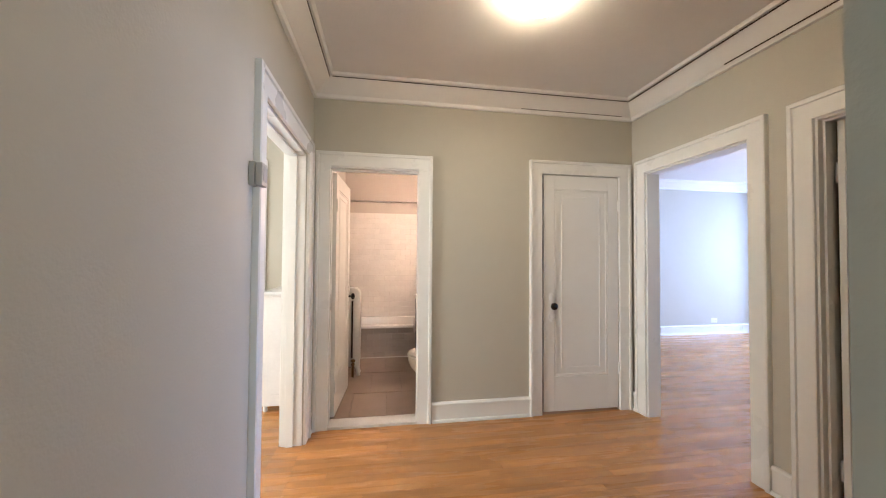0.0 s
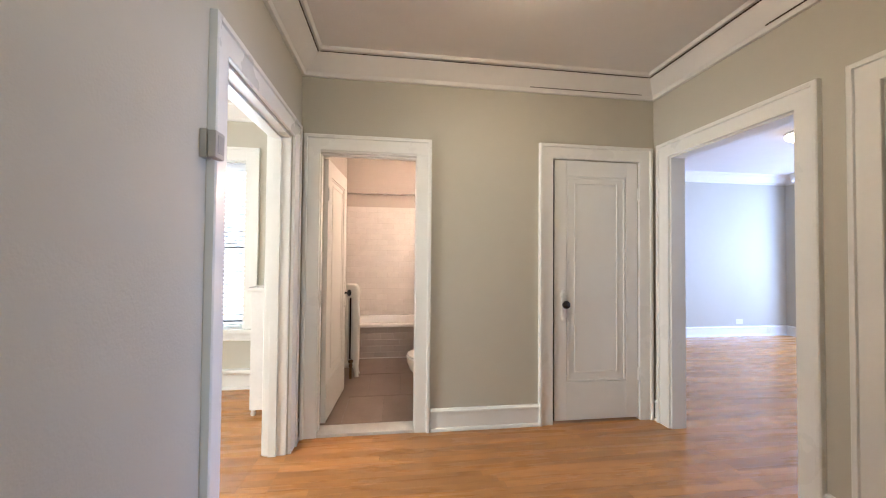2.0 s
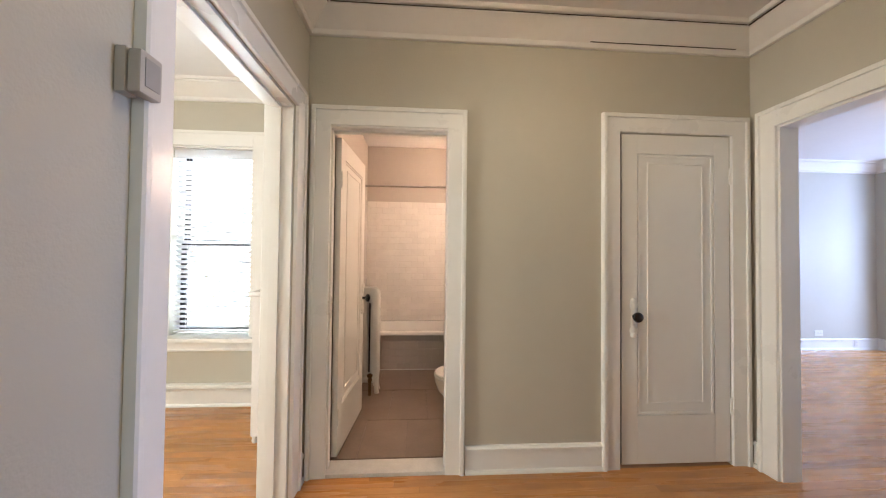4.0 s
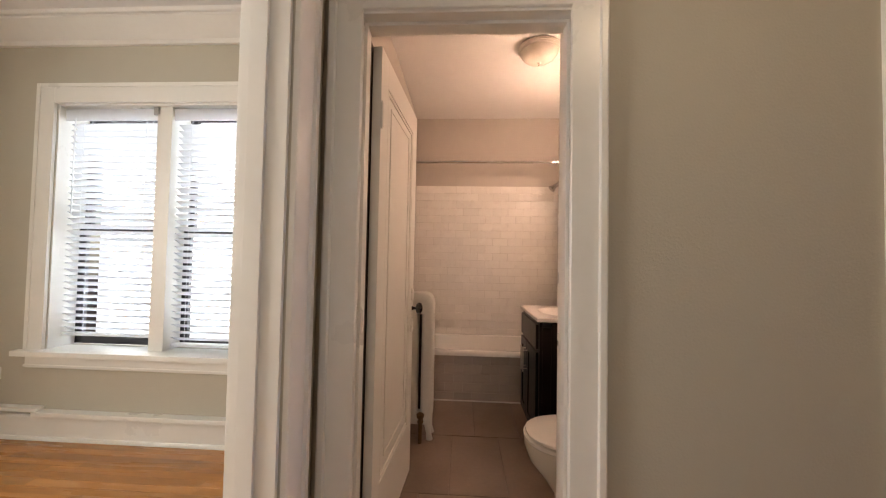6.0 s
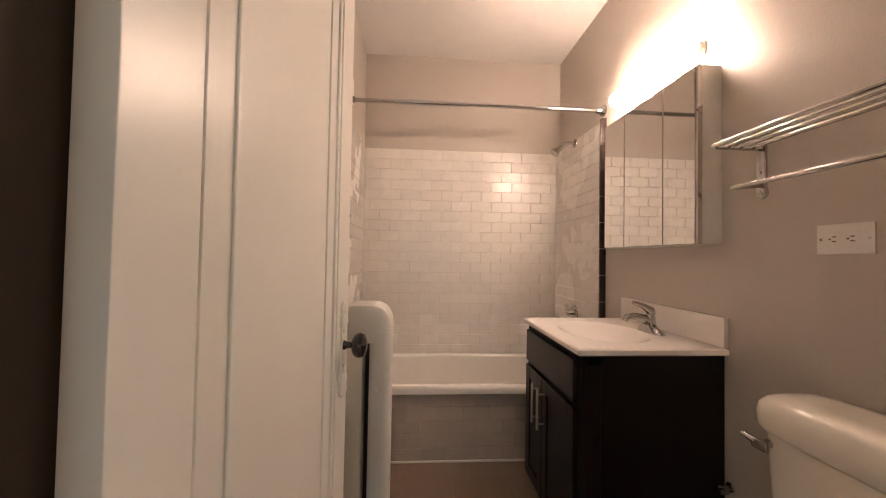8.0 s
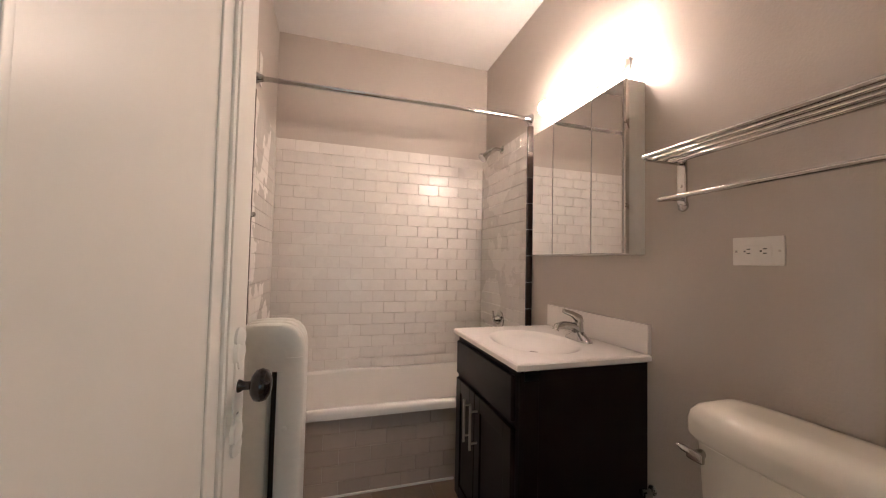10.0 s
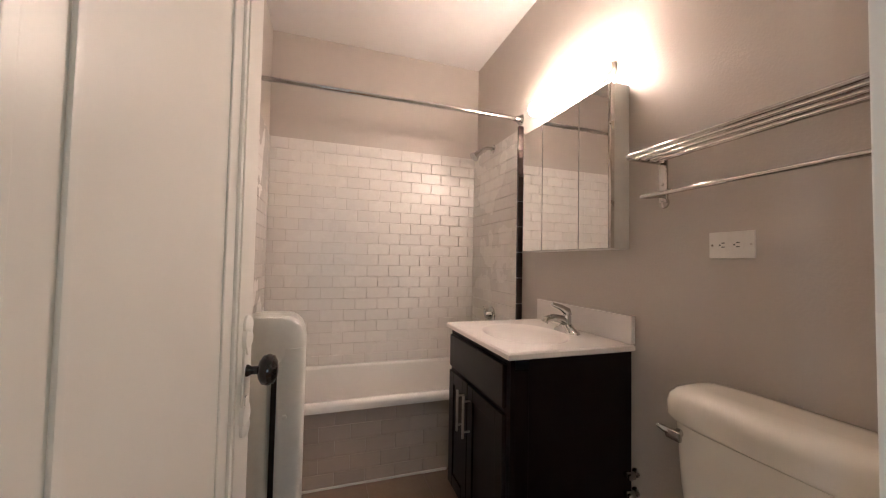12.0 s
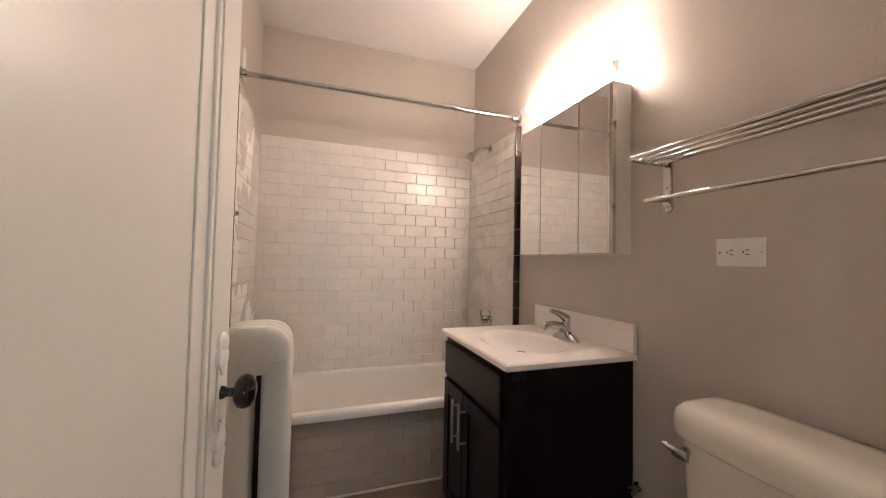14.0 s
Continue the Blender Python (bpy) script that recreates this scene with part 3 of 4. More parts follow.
def outlet(name, plane, axis, s, u, z, wide, label, w=0.124, h=0.078):
    """A duplex outlet in a plate. axis 'x': on a wall that runs along x, its face towards s."""
    def pt(u0, u1, d0, d1, z0, z1):
        d = sorted((plane + s * d0, plane + s * d1))
        return (u0, u1, *d, z0, z1) if axis == "x" else (*d, u0, u1, z0, z1)
    if not wide:
        w, h = h, w
    ob = thing(name, (u, plane, z) if axis == "x" else (plane, u, z), label, "outlet")
    part("cover_plate", boxes(pt(u - w / 2, u + w / 2, 0, 0.006, z - h / 2, z + h / 2), bevel=0.002), PLASTIC, ob)
    a, b = (0.034, 0.0165) if wide else (0.0165, 0.034)
    rec = part("receptacle", boxes(pt(u - a, u + a, 0.006, 0.008, z - b, z + b), bevel=0.0008), PLASTIC, ob)
    for k in (-1, 1):
        for j in (-1, 1):
            if wide:
                part("slot", boxes(pt(u + k * 0.02 - 0.0045, u + k * 0.02 + 0.0045, 0.007, 0.0085, z + j * 0.006 - 0.0013, z + j * 0.006 + 0.0013)), SLOT, rec)
            else:
                part("slot", boxes(pt(u + j * 0.006 - 0.0013, u + j * 0.006 + 0.0013, 0.007, 0.0085, z + k * 0.02 - 0.0045, z + k * 0.02 + 0.0045)), SLOT, rec)
        if wide:
            part("ground_hole", boxes(pt(u + k * 0.02 + 0.0075, u + k * 0.02 + 0.012, 0.007, 0.0085, z - 0.002, z + 0.002)), SLOT, rec)
    if wide:
        part("test_button", boxes(pt(u - 0.006, u + 0.006, 0.0075, 0.0095, z - 0.009, z + 0.009), bevel=0.0006), PLASTIC, rec)
    for k in (-1, 1):
        q = (u + k * w * 0.42, 0) if wide else (u, k * h * 0.42)
        part("screw", boxes(pt(q[0] - 0.003, q[0] + 0.003, 0.0055, 0.0068, z + q[1] - 0.003, z + q[1] + 0.003), bevel=0.001), NICKEL, ob)
    return ob


outlet("wall_outlet", 3.875, "x", -1, -3.075, 0.405, True, "white outlet plate low on the bedroom wall")
outlet("wall_outlet", 5.46, "x", -1, 5.80, 0.236, True, "white outlet plate above the living room baseboard")
outlet("wall_outlet", 5.444, "x", -1, 6.35, 0.09, False, "white outlet set into the living room baseboard", 0.10, 0.06)
outlet("wall_outlet", 0.965, "y", -1, 3.5805, 1.2175, True, "white horizontal outlet with safety buttons above the toilet", 0.125, 0.079)

chime = thing("thermostat", (-0.52, 1.575, 1.655), "small beige-grey wall box with a grey face beside the casing", "thermostat")
part("back_plate", boxes((-0.52, -0.497, 1.562, 1.598, 1.605, 1.705), bevel=0.003), CASEGREY, chime)
part("cover", boxes((-0.497, -0.468, 1.566, 1.632, 1.607, 1.703), bevel=0.006), CASEGREY, chime)
part("face", boxes((-0.469, -0.466, 1.578, 1.622, 1.625, 1.688), bevel=0.001), GREYFACE, chime, "grey face")

# ---- ceiling lamps ----
def flush_lamp(x, y, z, r, glass, label):
    ob = thing("ceiling_light", (x, y, z), label, "ceiling lamp")
    bm = bmesh.new()
    lathe(bm, [(r * 0.95, 0), (r * 1.05, -0.006), (r * 1.05, -0.022), (r * 0.98, -0.028)], (x, y, z), "Z", 40)
    part("fitter", bm, TRIM, ob)
    bm = bmesh.new()
    lathe(bm, [(r * 0.96, -0.026), (r, -0.036), (r * 0.96, -0.055), (r * 0.8, -0.078), (r * 0.5, -0.094), (r * 0.2, -0.101), (0.001, -0.102)], (x, y, z), "Z", 40)
    part("globe", bm, glass, ob, "lit white glass bowl")
    return ob


flush_lamp(0.80, 1.69, 2.68, 0.125, HALLGLASS, "lit flush ceiling lamp with a white glass bowl")
flush_lamp(4.54, 3.55, 2.665, 0.15, LIVGLASS, "lit flush ceiling lamp of the living room")
dome = thing("ceiling_light", (0.47, 4.20, 2.70), "unlit ceiling lamp with a cream alabaster glass dome", "ceiling lamp")
bm = bmesh.new()
lathe(bm, [(0.13, 0), (0.142, -0.004), (0.146, -0.014), (0.14, -0.022), (0.146, -0.028), (0.138, -0.036)], (0.47, 4.20, 2.70), "Z", 40)
part("fitter", bm, PEWTER, dome)
bm = bmesh.new()
lathe(bm, [(0.132, -0.034), (0.126, -0.052), (0.108, -0.075), (0.08, -0.094), (0.045, -0.106), (0.012, -0.111)], (0.47, 4.20, 2.70), "Z", 40)
part("glass_dome", bm, ALABASTER, dome)
bm = bmesh.new()
lathe(bm, [(0.012, -0.109), (0.016, -0.114), (0.008, -0.120), (0.009, -0.128), (0.002, -0.136)], (0.47, 4.20, 2.70), "Z", 18)
part("finial", bm, PEWTER, dome)

# ---- living room window ----
lw = thing("window_2", (7.75, 3.5, 0.65), "wide white living room window", "window")
lw["kind"] = "structure"
part("window_casing", boxes((7.68, 7.70, 2.05, 2.15, 0.6, 2.35), (7.68, 7.70, 4.85, 4.95, 0.6, 2.35), (7.68, 7.70, 2.15, 4.85, 2.25, 2.35), (7.66, 7.72, 2.0, 5.0, 0.61, 0.648), bevel=0.003), TRIM, lw)
for y0 in (2.15, 3.05, 3.95):
    part("window_frame", boxes((7.76, 7.80, y0, y0 + 0.05, 0.65, 2.25), (7.76, 7.80, y0 + 0.85, y0 + 0.90, 0.65, 2.25), (7.76, 7.80, y0 + 0.05, y0 + 0.85, 0.65, 0.72),
                               (7.76, 7.80, y0 + 0.05, y0 + 0.85, 2.19, 2.25), (7.76, 7.80, y0 + 0.05, y0 + 0.85, 1.42, 1.47)), TRIM, lw)

# ---- bathroom ----
TX0, TX1, TY1 = -0.547, 0.935, 5.453
tub = thing("bathtub", (0.19, 5.1, 0), "white enamelled built-in bathtub with a rolled rim", "bathtub")
cx, cy = (TX0 + TX1) / 2, 5.095
hx, hy = (TX1 - TX0) / 2 - 0.002, 0.353
rings = [oval(cx, cy, 0.385, hx, hy, 64, 14), oval(cx, cy, 0.41, hx, hy, 64, 14), oval(cx, cy, 0.424, hx - 0.006, hy - 0.006, 64, 14), oval(cx, cy, 0.431, hx - 0.02, hy - 0.018, 64, 14),
         oval(cx, cy, 0.428, hx - 0.055, hy - 0.045, 64, 9), oval(cx, cy, 0.415, hx - 0.072, hy - 0.058, 64, 7), oval(cx, cy, 0.25, hx - 0.12, hy - 0.08, 64, 6),
         oval(cx, cy, 0.12, hx - 0.18, hy - 0.11, 64, 5), oval(cx, cy, 0.085, hx - 0.28, hy - 0.17, 64, 4)]
bm = bmesh.new()
loft(bm, rings, "end")
part("basin", bm, ENAMEL, tub)
part("apron", boxes((TX0, TX1, 4.773, 4.80, 0, 0.386)), GROUT, tub, "grey tiled apron", smooth=False)
apron = tub.children[-1]
bm = bmesh.new()
lathe(bm, [(0.03, 0), (0.03, -0.006), (0.02, -0.010), (0.004, -0.012)], (0.80, cy, 0.29), "X", 20)
part("overflow_cover", bm, CHROME, tub)

van = thing("vanity_cabinet", (0.7, 4.24, 0), "espresso wooden vanity cabinet with two doors", "vanity")
VX, V0, V1 = 0.440, 3.945, 4.535
part("body", boxes((VX + 0.018, 0.963, V0, V1, 0.085, 0.784), bevel=0.002), ESPRESSO, van)
part("face_frame", boxes((VX, VX + 0.018, V0, V0 + 0.04, 0.085, 0.821), (VX, VX + 0.018, V1 - 0.04, V1, 0.085, 0.821), (VX, VX + 0.018, V0 + 0.04, V1 - 0.04, 0.79, 0.821),
                         (VX, VX + 0.018, V0 + 0.04, V1 - 0.04, 0.085, 0.11), (VX, VX + 0.018, V0 + 0.04, V1 - 0.04, 0.62, 0.65), bevel=0.001), ESPRESSO, van)
part("toe_kick", boxes((VX + 0.07, 0.963, V0 + 0.002, V1 - 0.002, 0, 0.085)), ESPRESSO, van)
part("side_panel", boxes((VX + 0.07, 0.963, V0 - 0.003, V0 - 0.0005, 0.0, 0.821)), ESPRESSO, van)
part("drawer_front", boxes((VX - 0.019, VX - 0.001, V0 + 0.022, V1 - 0.022, 0.648, 0.799), bevel=0.005), ESPRESSO, van)
SPLIT = 4.285
for y0, y1, hyy in ((V0 + 0.022, SPLIT - 0.002, SPLIT - 0.035), (SPLIT + 0.002, V1 - 0.022, SPLIT + 0.035)):
    d = part("door", boxes((VX - 0.019, VX - 0.001, y0, y0 + 0.055, 0.098, 0.628), (VX - 0.019, VX - 0.001, y1 - 0.055, y1, 0.098, 0.628),
                           (VX - 0.019, VX - 0.001, y0 + 0.055, y1 - 0.055, 0.098, 0.155), (VX - 0.019, VX - 0.001, y0 + 0.055, y1 - 0.055, 0.571, 0.628), bevel=0.003), ESPRESSO, van)
    part("door_panel", boxes((VX - 0.011, VX - 0.002, y0 + 0.05, y1 - 0.05, 0.15, 0.576)), ESPRESSO, d)
    bm = bmesh.new()
    tube(bm, [(VX - 0.05, hyy, 0.42), (VX - 0.05, hyy, 0.595)], 0.0055)
    for z in (0.445, 0.57):
        tube(bm, [(VX - 0.018, hyy, z), (VX - 0.05, hyy, z)], 0.0042)
    part("handle", bm, NICKEL, d, "brushed nickel bar handle")

top = thing("basin_countertop", (0.69, 4.24, 0.80), "white cultured marble vanity top with an integral basin", "countertop")
A0, A1, B0, B1 = 0.418, 0.963, 3.923, 4.56
bm = bmesh.new()
ring_out = [(A0, B0), (A1, B0), (A1, B1), (A0, B1)]
n = 48
bx, by, ra, rb = 0.665, 4.24, 0.165, 0.215
outer, inner = [], []
for k in range(n):
    a = 2 * math.pi * k / n
    c, s = math.cos(a), math.sin(a)
    f = min((A1 - 0.69) / abs(c) if abs(c) > 1e-6 else 9, ((B1 - B0) / 2) / abs(s) if abs(s) > 1e-6 else 9)
    outer.append((0.69 + f * c, (B0 + B1) / 2 + f * s))
    inner.append((bx + ra * c, by + rb * s))
for cxy in ring_out:
    k = min(range(n), key=lambda q: (outer[q][0] - cxy[0]) ** 2 + (outer[q][1] - cxy[1]) ** 2)
    outer[k] = cxy
def rnd(pts, z, f=1.0):
    return [(bx + (x - bx) * f, by + (y - by) * f, z) for x, y in pts]
def shrink(pts, d, z):
    return [(min(max(x, A0 + d), A1 - d), min(max(y, B0 + d), B1 - d), z) for x, y in pts]
loft(bm, [shrink(outer, 0.006, 0.810), shrink(outer, 0, 0.814), shrink(outer, 0, 0.830), shrink(outer, 0.006, 0.836), rnd(inner, 0.836, 1.08), rnd(inner, 0.832, 1.0),
          rnd(inner, 0.818, 0.9), rnd(inner, 0.80, 0.72), rnd(inner, 0.785, 0.45), rnd(inner, 0.779, 0.15)], "end")
part("slab", bm, MARBLE, top)
part("backsplash", boxes((0.943, 0.963, B0, B1, 0.837, 0.945), bevel=0.003), MARBLE, top)
bm = bmesh.new()
lathe(bm, [(0.022, 0), (0.022, 0.004), (0.014, 0.006)], (bx, by, 0.780), "Z", 18)
part("drain", bm, CHROME, top)

tap = thing("faucet", (0.86, 4.20, 0.836), "chrome single-lever basin faucet on the vanity top", "faucet")
bm = bmesh.new()
loft(bm, [oval(0.862, 4.20, 0.836, 0.027, 0.078, 32, 2.6), oval(0.862, 4.20, 0.846, 0.026, 0.076, 32, 2.6), oval(0.862, 4.20, 0.858, 0.021, 0.05, 32), oval(0.862, 4.20, 0.872, 0.020, 0.028, 32)])
part("base", bm, CHROME, tap)
bm = bmesh.new()
tube(bm, [(0.862, 4.20, 0.86), (0.862, 4.20, 0.905), (0.862, 4.20, 0.914)], [0.021, 0.020, 0.015], 20)
part("body", bm, CHROME, tap)
bm = bmesh.new()
tube(bm, [(0.865, 4.20, 0.875), (0.83, 4.20, 0.895), (0.79, 4.20, 0.903), (0.755, 4.20, 0.896), (0.748, 4.20, 0.882)], [0.020, 0.018, 0.016, 0.015, 0.014], 16)
part("spout", bm, CHROME, tap)
bm = bmesh.new()
tube(bm, [(0.866, 4.20, 0.912), (0.862, 4.20, 0.928), (0.83, 4.20, 0.947), (0.785, 4.20, 0.962)], [0.019, 0.019, 0.013, 0.009], 14)
part("lever", bm, CHROME, tap)

top.location.z += 0.012
tap.location.z += 0.012

cab = thing("medicine_cabinet", (0.92, 4.27, 1.22), "white wall cabinet with three mirrored doors", "medicine cabinet")
C0, C1, Z0, Z1 = 3.953, 4.59, 1.214, 1.872
part("body", boxes((0.8857, 0.964, C0, C1, Z0, Z1), bevel=0.0015), PLASTIC, cab)
# black sheet behind the mirror doors, puts the shade of their gaps into colour
part("backing", boxes((0.8845, 0.8855, C0 + 0.003, C1 - 0.003, Z0 + 0.003, Z1 - 0.003)), SLOT, cab)
edges = [C0 + 0.004, 4.13, 4.405, C1 - 0.002]
for a, b in zip(edges, edges[1:]):
    d = part("mirror_door", boxes((0.868, 0.8845, a + 0.0025, b - 0.0025, Z0 + 0.003, Z1 - 0.003), bevel=0.001), GREYFACE, cab)
    part("mirror", boxes((0.8655, 0.8678, a + 0.003, b - 0.003, Z0 + 0.004, Z1 - 0.004), bevel=0.0008), MIRROR, d, smooth=False)
part("edge_strip", boxes((0.866, 0.8845, C0 - 0.006, C0 + 0.0025, Z0 + 0.002, Z1 - 0.002), bevel=0.0015), NICKEL, cab, "polished metal edge strip")

bar = thing("vanity_light", (0.955, 4.26, 1.98), "white bar light with four lit globe bulbs above the mirror cabinet", "wall lamp")
part("back_plate", boxes((0.952, 0.964, 4.02, 4.575, 1.95, 2.01), bevel=0.004), ENAMEL, bar)
for y in (4.045, 4.195, 4.345, 4.495):
    bm = bmesh.new()
    lathe(bm, [(0.026, 0.0145), (0.028, 0), (0.03, -0.008), (0.02, -0.02)], (0.938, y, 1.985), "X", 20)
    soc = part("socket", bm, PEWTER, bar)
    bm = bmesh.new()
    lathe(bm, [(0.016, -0.015), (0.022, -0.022), (0.034, -0.034), (0.040, -0.052), (0.038, -0.068), (0.028, -0.084), (0.012, -0.092), (0.001, -0.0935)], (0.938, y, 1.985), "X", 24)
    part("bulb", bm, BULB, bar, "lit globe bulb")

rack = thing("towel_rack", (0.9, 3.5, 1.53), "chrome hotel towel shelf with a lower bar", "towel rack")
for k in range(4):
    bm = bmesh.new()
    x = 0.806 + k * 0.042
    tube(bm, [(x, 3.20, 1.523), (x, 3.808, 1.523)], 0.0065 if k else 0.008)
    part("shelf_bar", bm, CHROME, rack)
for y in (3.80, 3.215):
    bm = bmesh.new()
    box(bm, 0.955, 0.965, y - 0.017, y + 0.017, 1.375, 1.545, bevel=0.004)
    box(bm, 0.80, 0.958, y - 0.004, y + 0.004, 1.510, 1.5165, bevel=0.001)
    tube(bm, [(0.958, y, 1.400), (0.868, y, 1.390)], 0.008)
    lathe(bm, [(0.020, 0), (0.018, -0.006), (0.006, -0.010)], (0.965, y, 1.375), "X", 18)
    for z in (1.44, 1.535):
        lathe(bm, [(0.005, 0), (0.004, -0.003)], (0.955, y, z), "X", 10)
    part("bracket", bm, CHROME, rack)
bm = bmesh.new()
tube(bm, [(0.868, 3.20, 1.390), (0.868, 3.805, 1.390), (0.868, 3.812, 1.390)], [0.0075, 0.0075, 0.005])
part("towel_bar", bm, CHROME, rack)

rod = thing("shower_rod", (0.2, 4.79, 2.05), "chrome shower curtain rod across the tub", "shower rod")
bm = bmesh.new()
tube(bm, [(-0.553, 4.785, 2.045), (0.963, 4.785, 2.05)], 0.0125, 16)
part("rod", bm, CHROME, rod)
for x, s in ((-0.555, 1), (0.965, -1)):
    bm = bmesh.new()
    lathe(bm, [(0.034, 0), (0.034, s * 0.005), (0.028, s * 0.012), (0.02, s * 0.028), (0.016, s * 0.045)], (x, 4.785, 2.047), "X", 24)
    part("flange", bm, CHROME, rod)

sh = thing("wall_shower", (0.935, 5.11, 1.955), "small chrome shower head on a bent arm", "shower head")
bm = bmesh.new()
lathe(bm, [(0.03, 0), (0.028, -0.006), (0.014, -0.012)], (0.935, 5.11, 1.955), "X", 22)
part("escutcheon", bm, CHROME, sh)
bm = bmesh.new()
tube(bm, [(0.93, 5.11, 1.955), (0.89, 5.11, 1.957), (0.86, 5.11, 1.950), (0.832, 5.11, 1.925)], 0.0115, 14)
part("arm", bm, CHROME, sh)
bm = bmesh.new()
tube(bm, [(0.84, 5.11, 1.932), (0.822, 5.11, 1.915), (0.812, 5.11, 1.905), (0.790, 5.11, 1.885), (0.784, 5.11, 1.879)], [0.014, 0.020, 0.019, 0.034, 0.034], 20)
part("head", bm, CHROME, sh)
val = thing("tub_valve", (0.935, 5.10, 0.79), "round chrome tub control with a lever", "tub valve")
bm = bmesh.new()
lathe(bm, [(0.055, 0), (0.053, -0.008), (0.03, -0.014), (0.024, -0.04), (0.018, -0.05)], (0.935, 5.10, 0.79), "X", 28)
part("escutcheon", bm, CHROME, val)
bm = bmesh.new()
tube(bm, [(0.888, 5.10, 0.79), (0.875, 5.09, 0.82), (0.868, 5.08, 0.85)], [0.012, 0.009, 0.007], 12)
part("lever", bm, CHROME, val)
tb = thing("towel_bar", (-0.555, 4.42, 1.365), "chrome towel bar behind the open door", "towel bar")
for y in (4.15, 4.66):
    bm = bmesh.new()
    lathe(bm, [(0.026, 0), (0.024, 0.006), (0.012, 0.02), (0.011, 0.055), (0.004, 0.06)], (-0.555, y, 1.365), "X", 20)
    part("post", bm, CHROME, tb)
bm = bmesh.new()
tube(bm, [(-0.508, 4.14, 1.365), (-0.508, 4.675, 1.365)], 0.009, 12)
part("bar", bm, CHROME, tb)
pl = thing("blank_plate", (-0.555, 4.93, 2.16), "white blank plate on the wall above the rod", "cover plate")
part("plate", boxes((-0.555, -0.550, 4.89, 4.96, 2.075, 2.24), bevel=0.0015), PLASTIC, pl)

# radiator
rad = thing("radiator", (-0.33, 4.3, 0), "white painted two-column cast iron radiator behind the door", "radiator")
def section(y):
    bm = bmesh.new()
    xa, xb, mid = -0.386, -0.267, -0.335
    for x, rx in ((xa, 0.056), (xb, 0.040)):
        loft(bm, [oval(x, y, z, rx * f, 0.031 * f, 24, 2.8) for z, f in ((0.11, 0.8), (0.16, 1), (0.5, 1), (0.87, 1))])
    loft(bm, [oval(mid, y, z, rx, ry, 40, 3.2) for z, rx, ry in ((0.83, 0.100, 0.027), (0.85, 0.108, 0.031), (0.885, 0.108, 0.031), (0.915, 0.104, 0.031), (0.938, 0.095, 0.029), (0.955, 0.081, 0.026),
                                                                 (0.966, 0.060, 0.021), (0.970, 0.033, 0.012))])
    tube(bm, [(xa, y, 0.135), (xb, y, 0.135)], 0.036, 14)
    lathe(bm, [(0.008, 0), (0.007, -0.004), (0.003, -0.006)], (xb - 0.012, y - 0.030, 0.66), "Y", 10)
    return bm
for k in range(3):
    part("section", section(4.10 + k * 0.052), IRONWHITE, rad)
for y in (4.10, 4.204):
    for x in (-0.395, -0.262):
        bm = bmesh.new()
        tube(bm, [(x, y, 0.14), (x + (0.012 if x > -0.3 else -0.012), y, 0.05), (x + (0.02 if x > -0.3 else -0.02), y, 0.0)], [0.03, 0.016, 0.022], 12)
        part("foot", bm, IRONWHITE, rad)
# plain dark strip that fills the slot between the columns
part("core", boxes((-0.345, -0.300, 4.165, 4.185, 0.14, 0.86)), DARKFILL, rad, "dark strip in the slot between the columns")
bm = bmesh.new()
tube(bm, [(-0.30, 4.045, 0.0), (-0.30, 4.045, 0.16)], 0.013)
tube(bm, [(-0.30, 4.045, 0.135), (-0.30, 4.10, 0.135)], 0.02)
part("pipe", bm, BRASS, rad, "tarnished supply pipe")
bm = bmesh.new()
lathe(bm, [(0.012, 0.16), (0.024, 0.165), (0.026, 0.185), (0.012, 0.195)], (-0.30, 4.045, 0), "Z", 16)
part("valve_knob", bm, BRASS, rad)

# toilet
wc = thing("toilet", (0.6, 3.385, 0), "white two-piece toilet with its lid closed", "toilet")
TYC = 3.385
bm = bmesh.new()
loft(bm, [oval(0.845, TYC, z, ax, ay, 40, 5) for z, ax, ay in ((0.37, 0.075, 0.185), (0.41, 0.085, 0.205), (0.56, 0.094, 0.222), (0.725, 0.10, 0.232))])
part("tank", bm, PORCELAIN, wc)
bm = bmesh.new()
loft(bm, [oval(0.843, TYC, z + 0.006, ax, ay + 0.008, 48, 4.2) for z, ax, ay in ((0.725, 0.108, 0.242), (0.735, 0.114, 0.248), (0.768, 0.114, 0.248), (0.788, 0.109, 0.243), (0.803, 0.096, 0.229), (0.812, 0.076, 0.208), (0.816, 0.04, 0.16))])
part("tank_lid", bm, PORCELAIN, wc)
bm = bmesh.new()
tube(bm, [(0.745, 3.575, 0.705), (0.718, 3.575, 0.705)], 0.011)
box(bm, 0.712, 0.724, 3.55, 3.592, 0.692, 0.717, bevel=0.004)
tube(bm, [(0.72, 3.585, 0.708), (0.712, 3.600, 0.713), (0.708, 3.612, 0.716)], [0.009, 0.008, 0.004])
part("flush_lever", bm, CHROME, wc)
bm = bmesh.new()
loft(bm, [oval(x, TYC, z, ax, ay, 40, p) for z, x, ax, ay, p in ((0.0, 0.60, 0.20, 0.105, 3), (0.04, 0.60, 0.195, 0.10, 3), (0.15, 0.58, 0.19, 0.095, 2.6), (0.22, 0.55, 0.21, 0.11, 2.4),
                                                               (0.30, 0.51, 0.235, 0.155, 2.2), (0.36, 0.50, 0.245, 0.178, 2.2), (0.385, 0.50, 0.245, 0.18, 2.2))])
part("bowl", bm, PORCELAIN, wc)
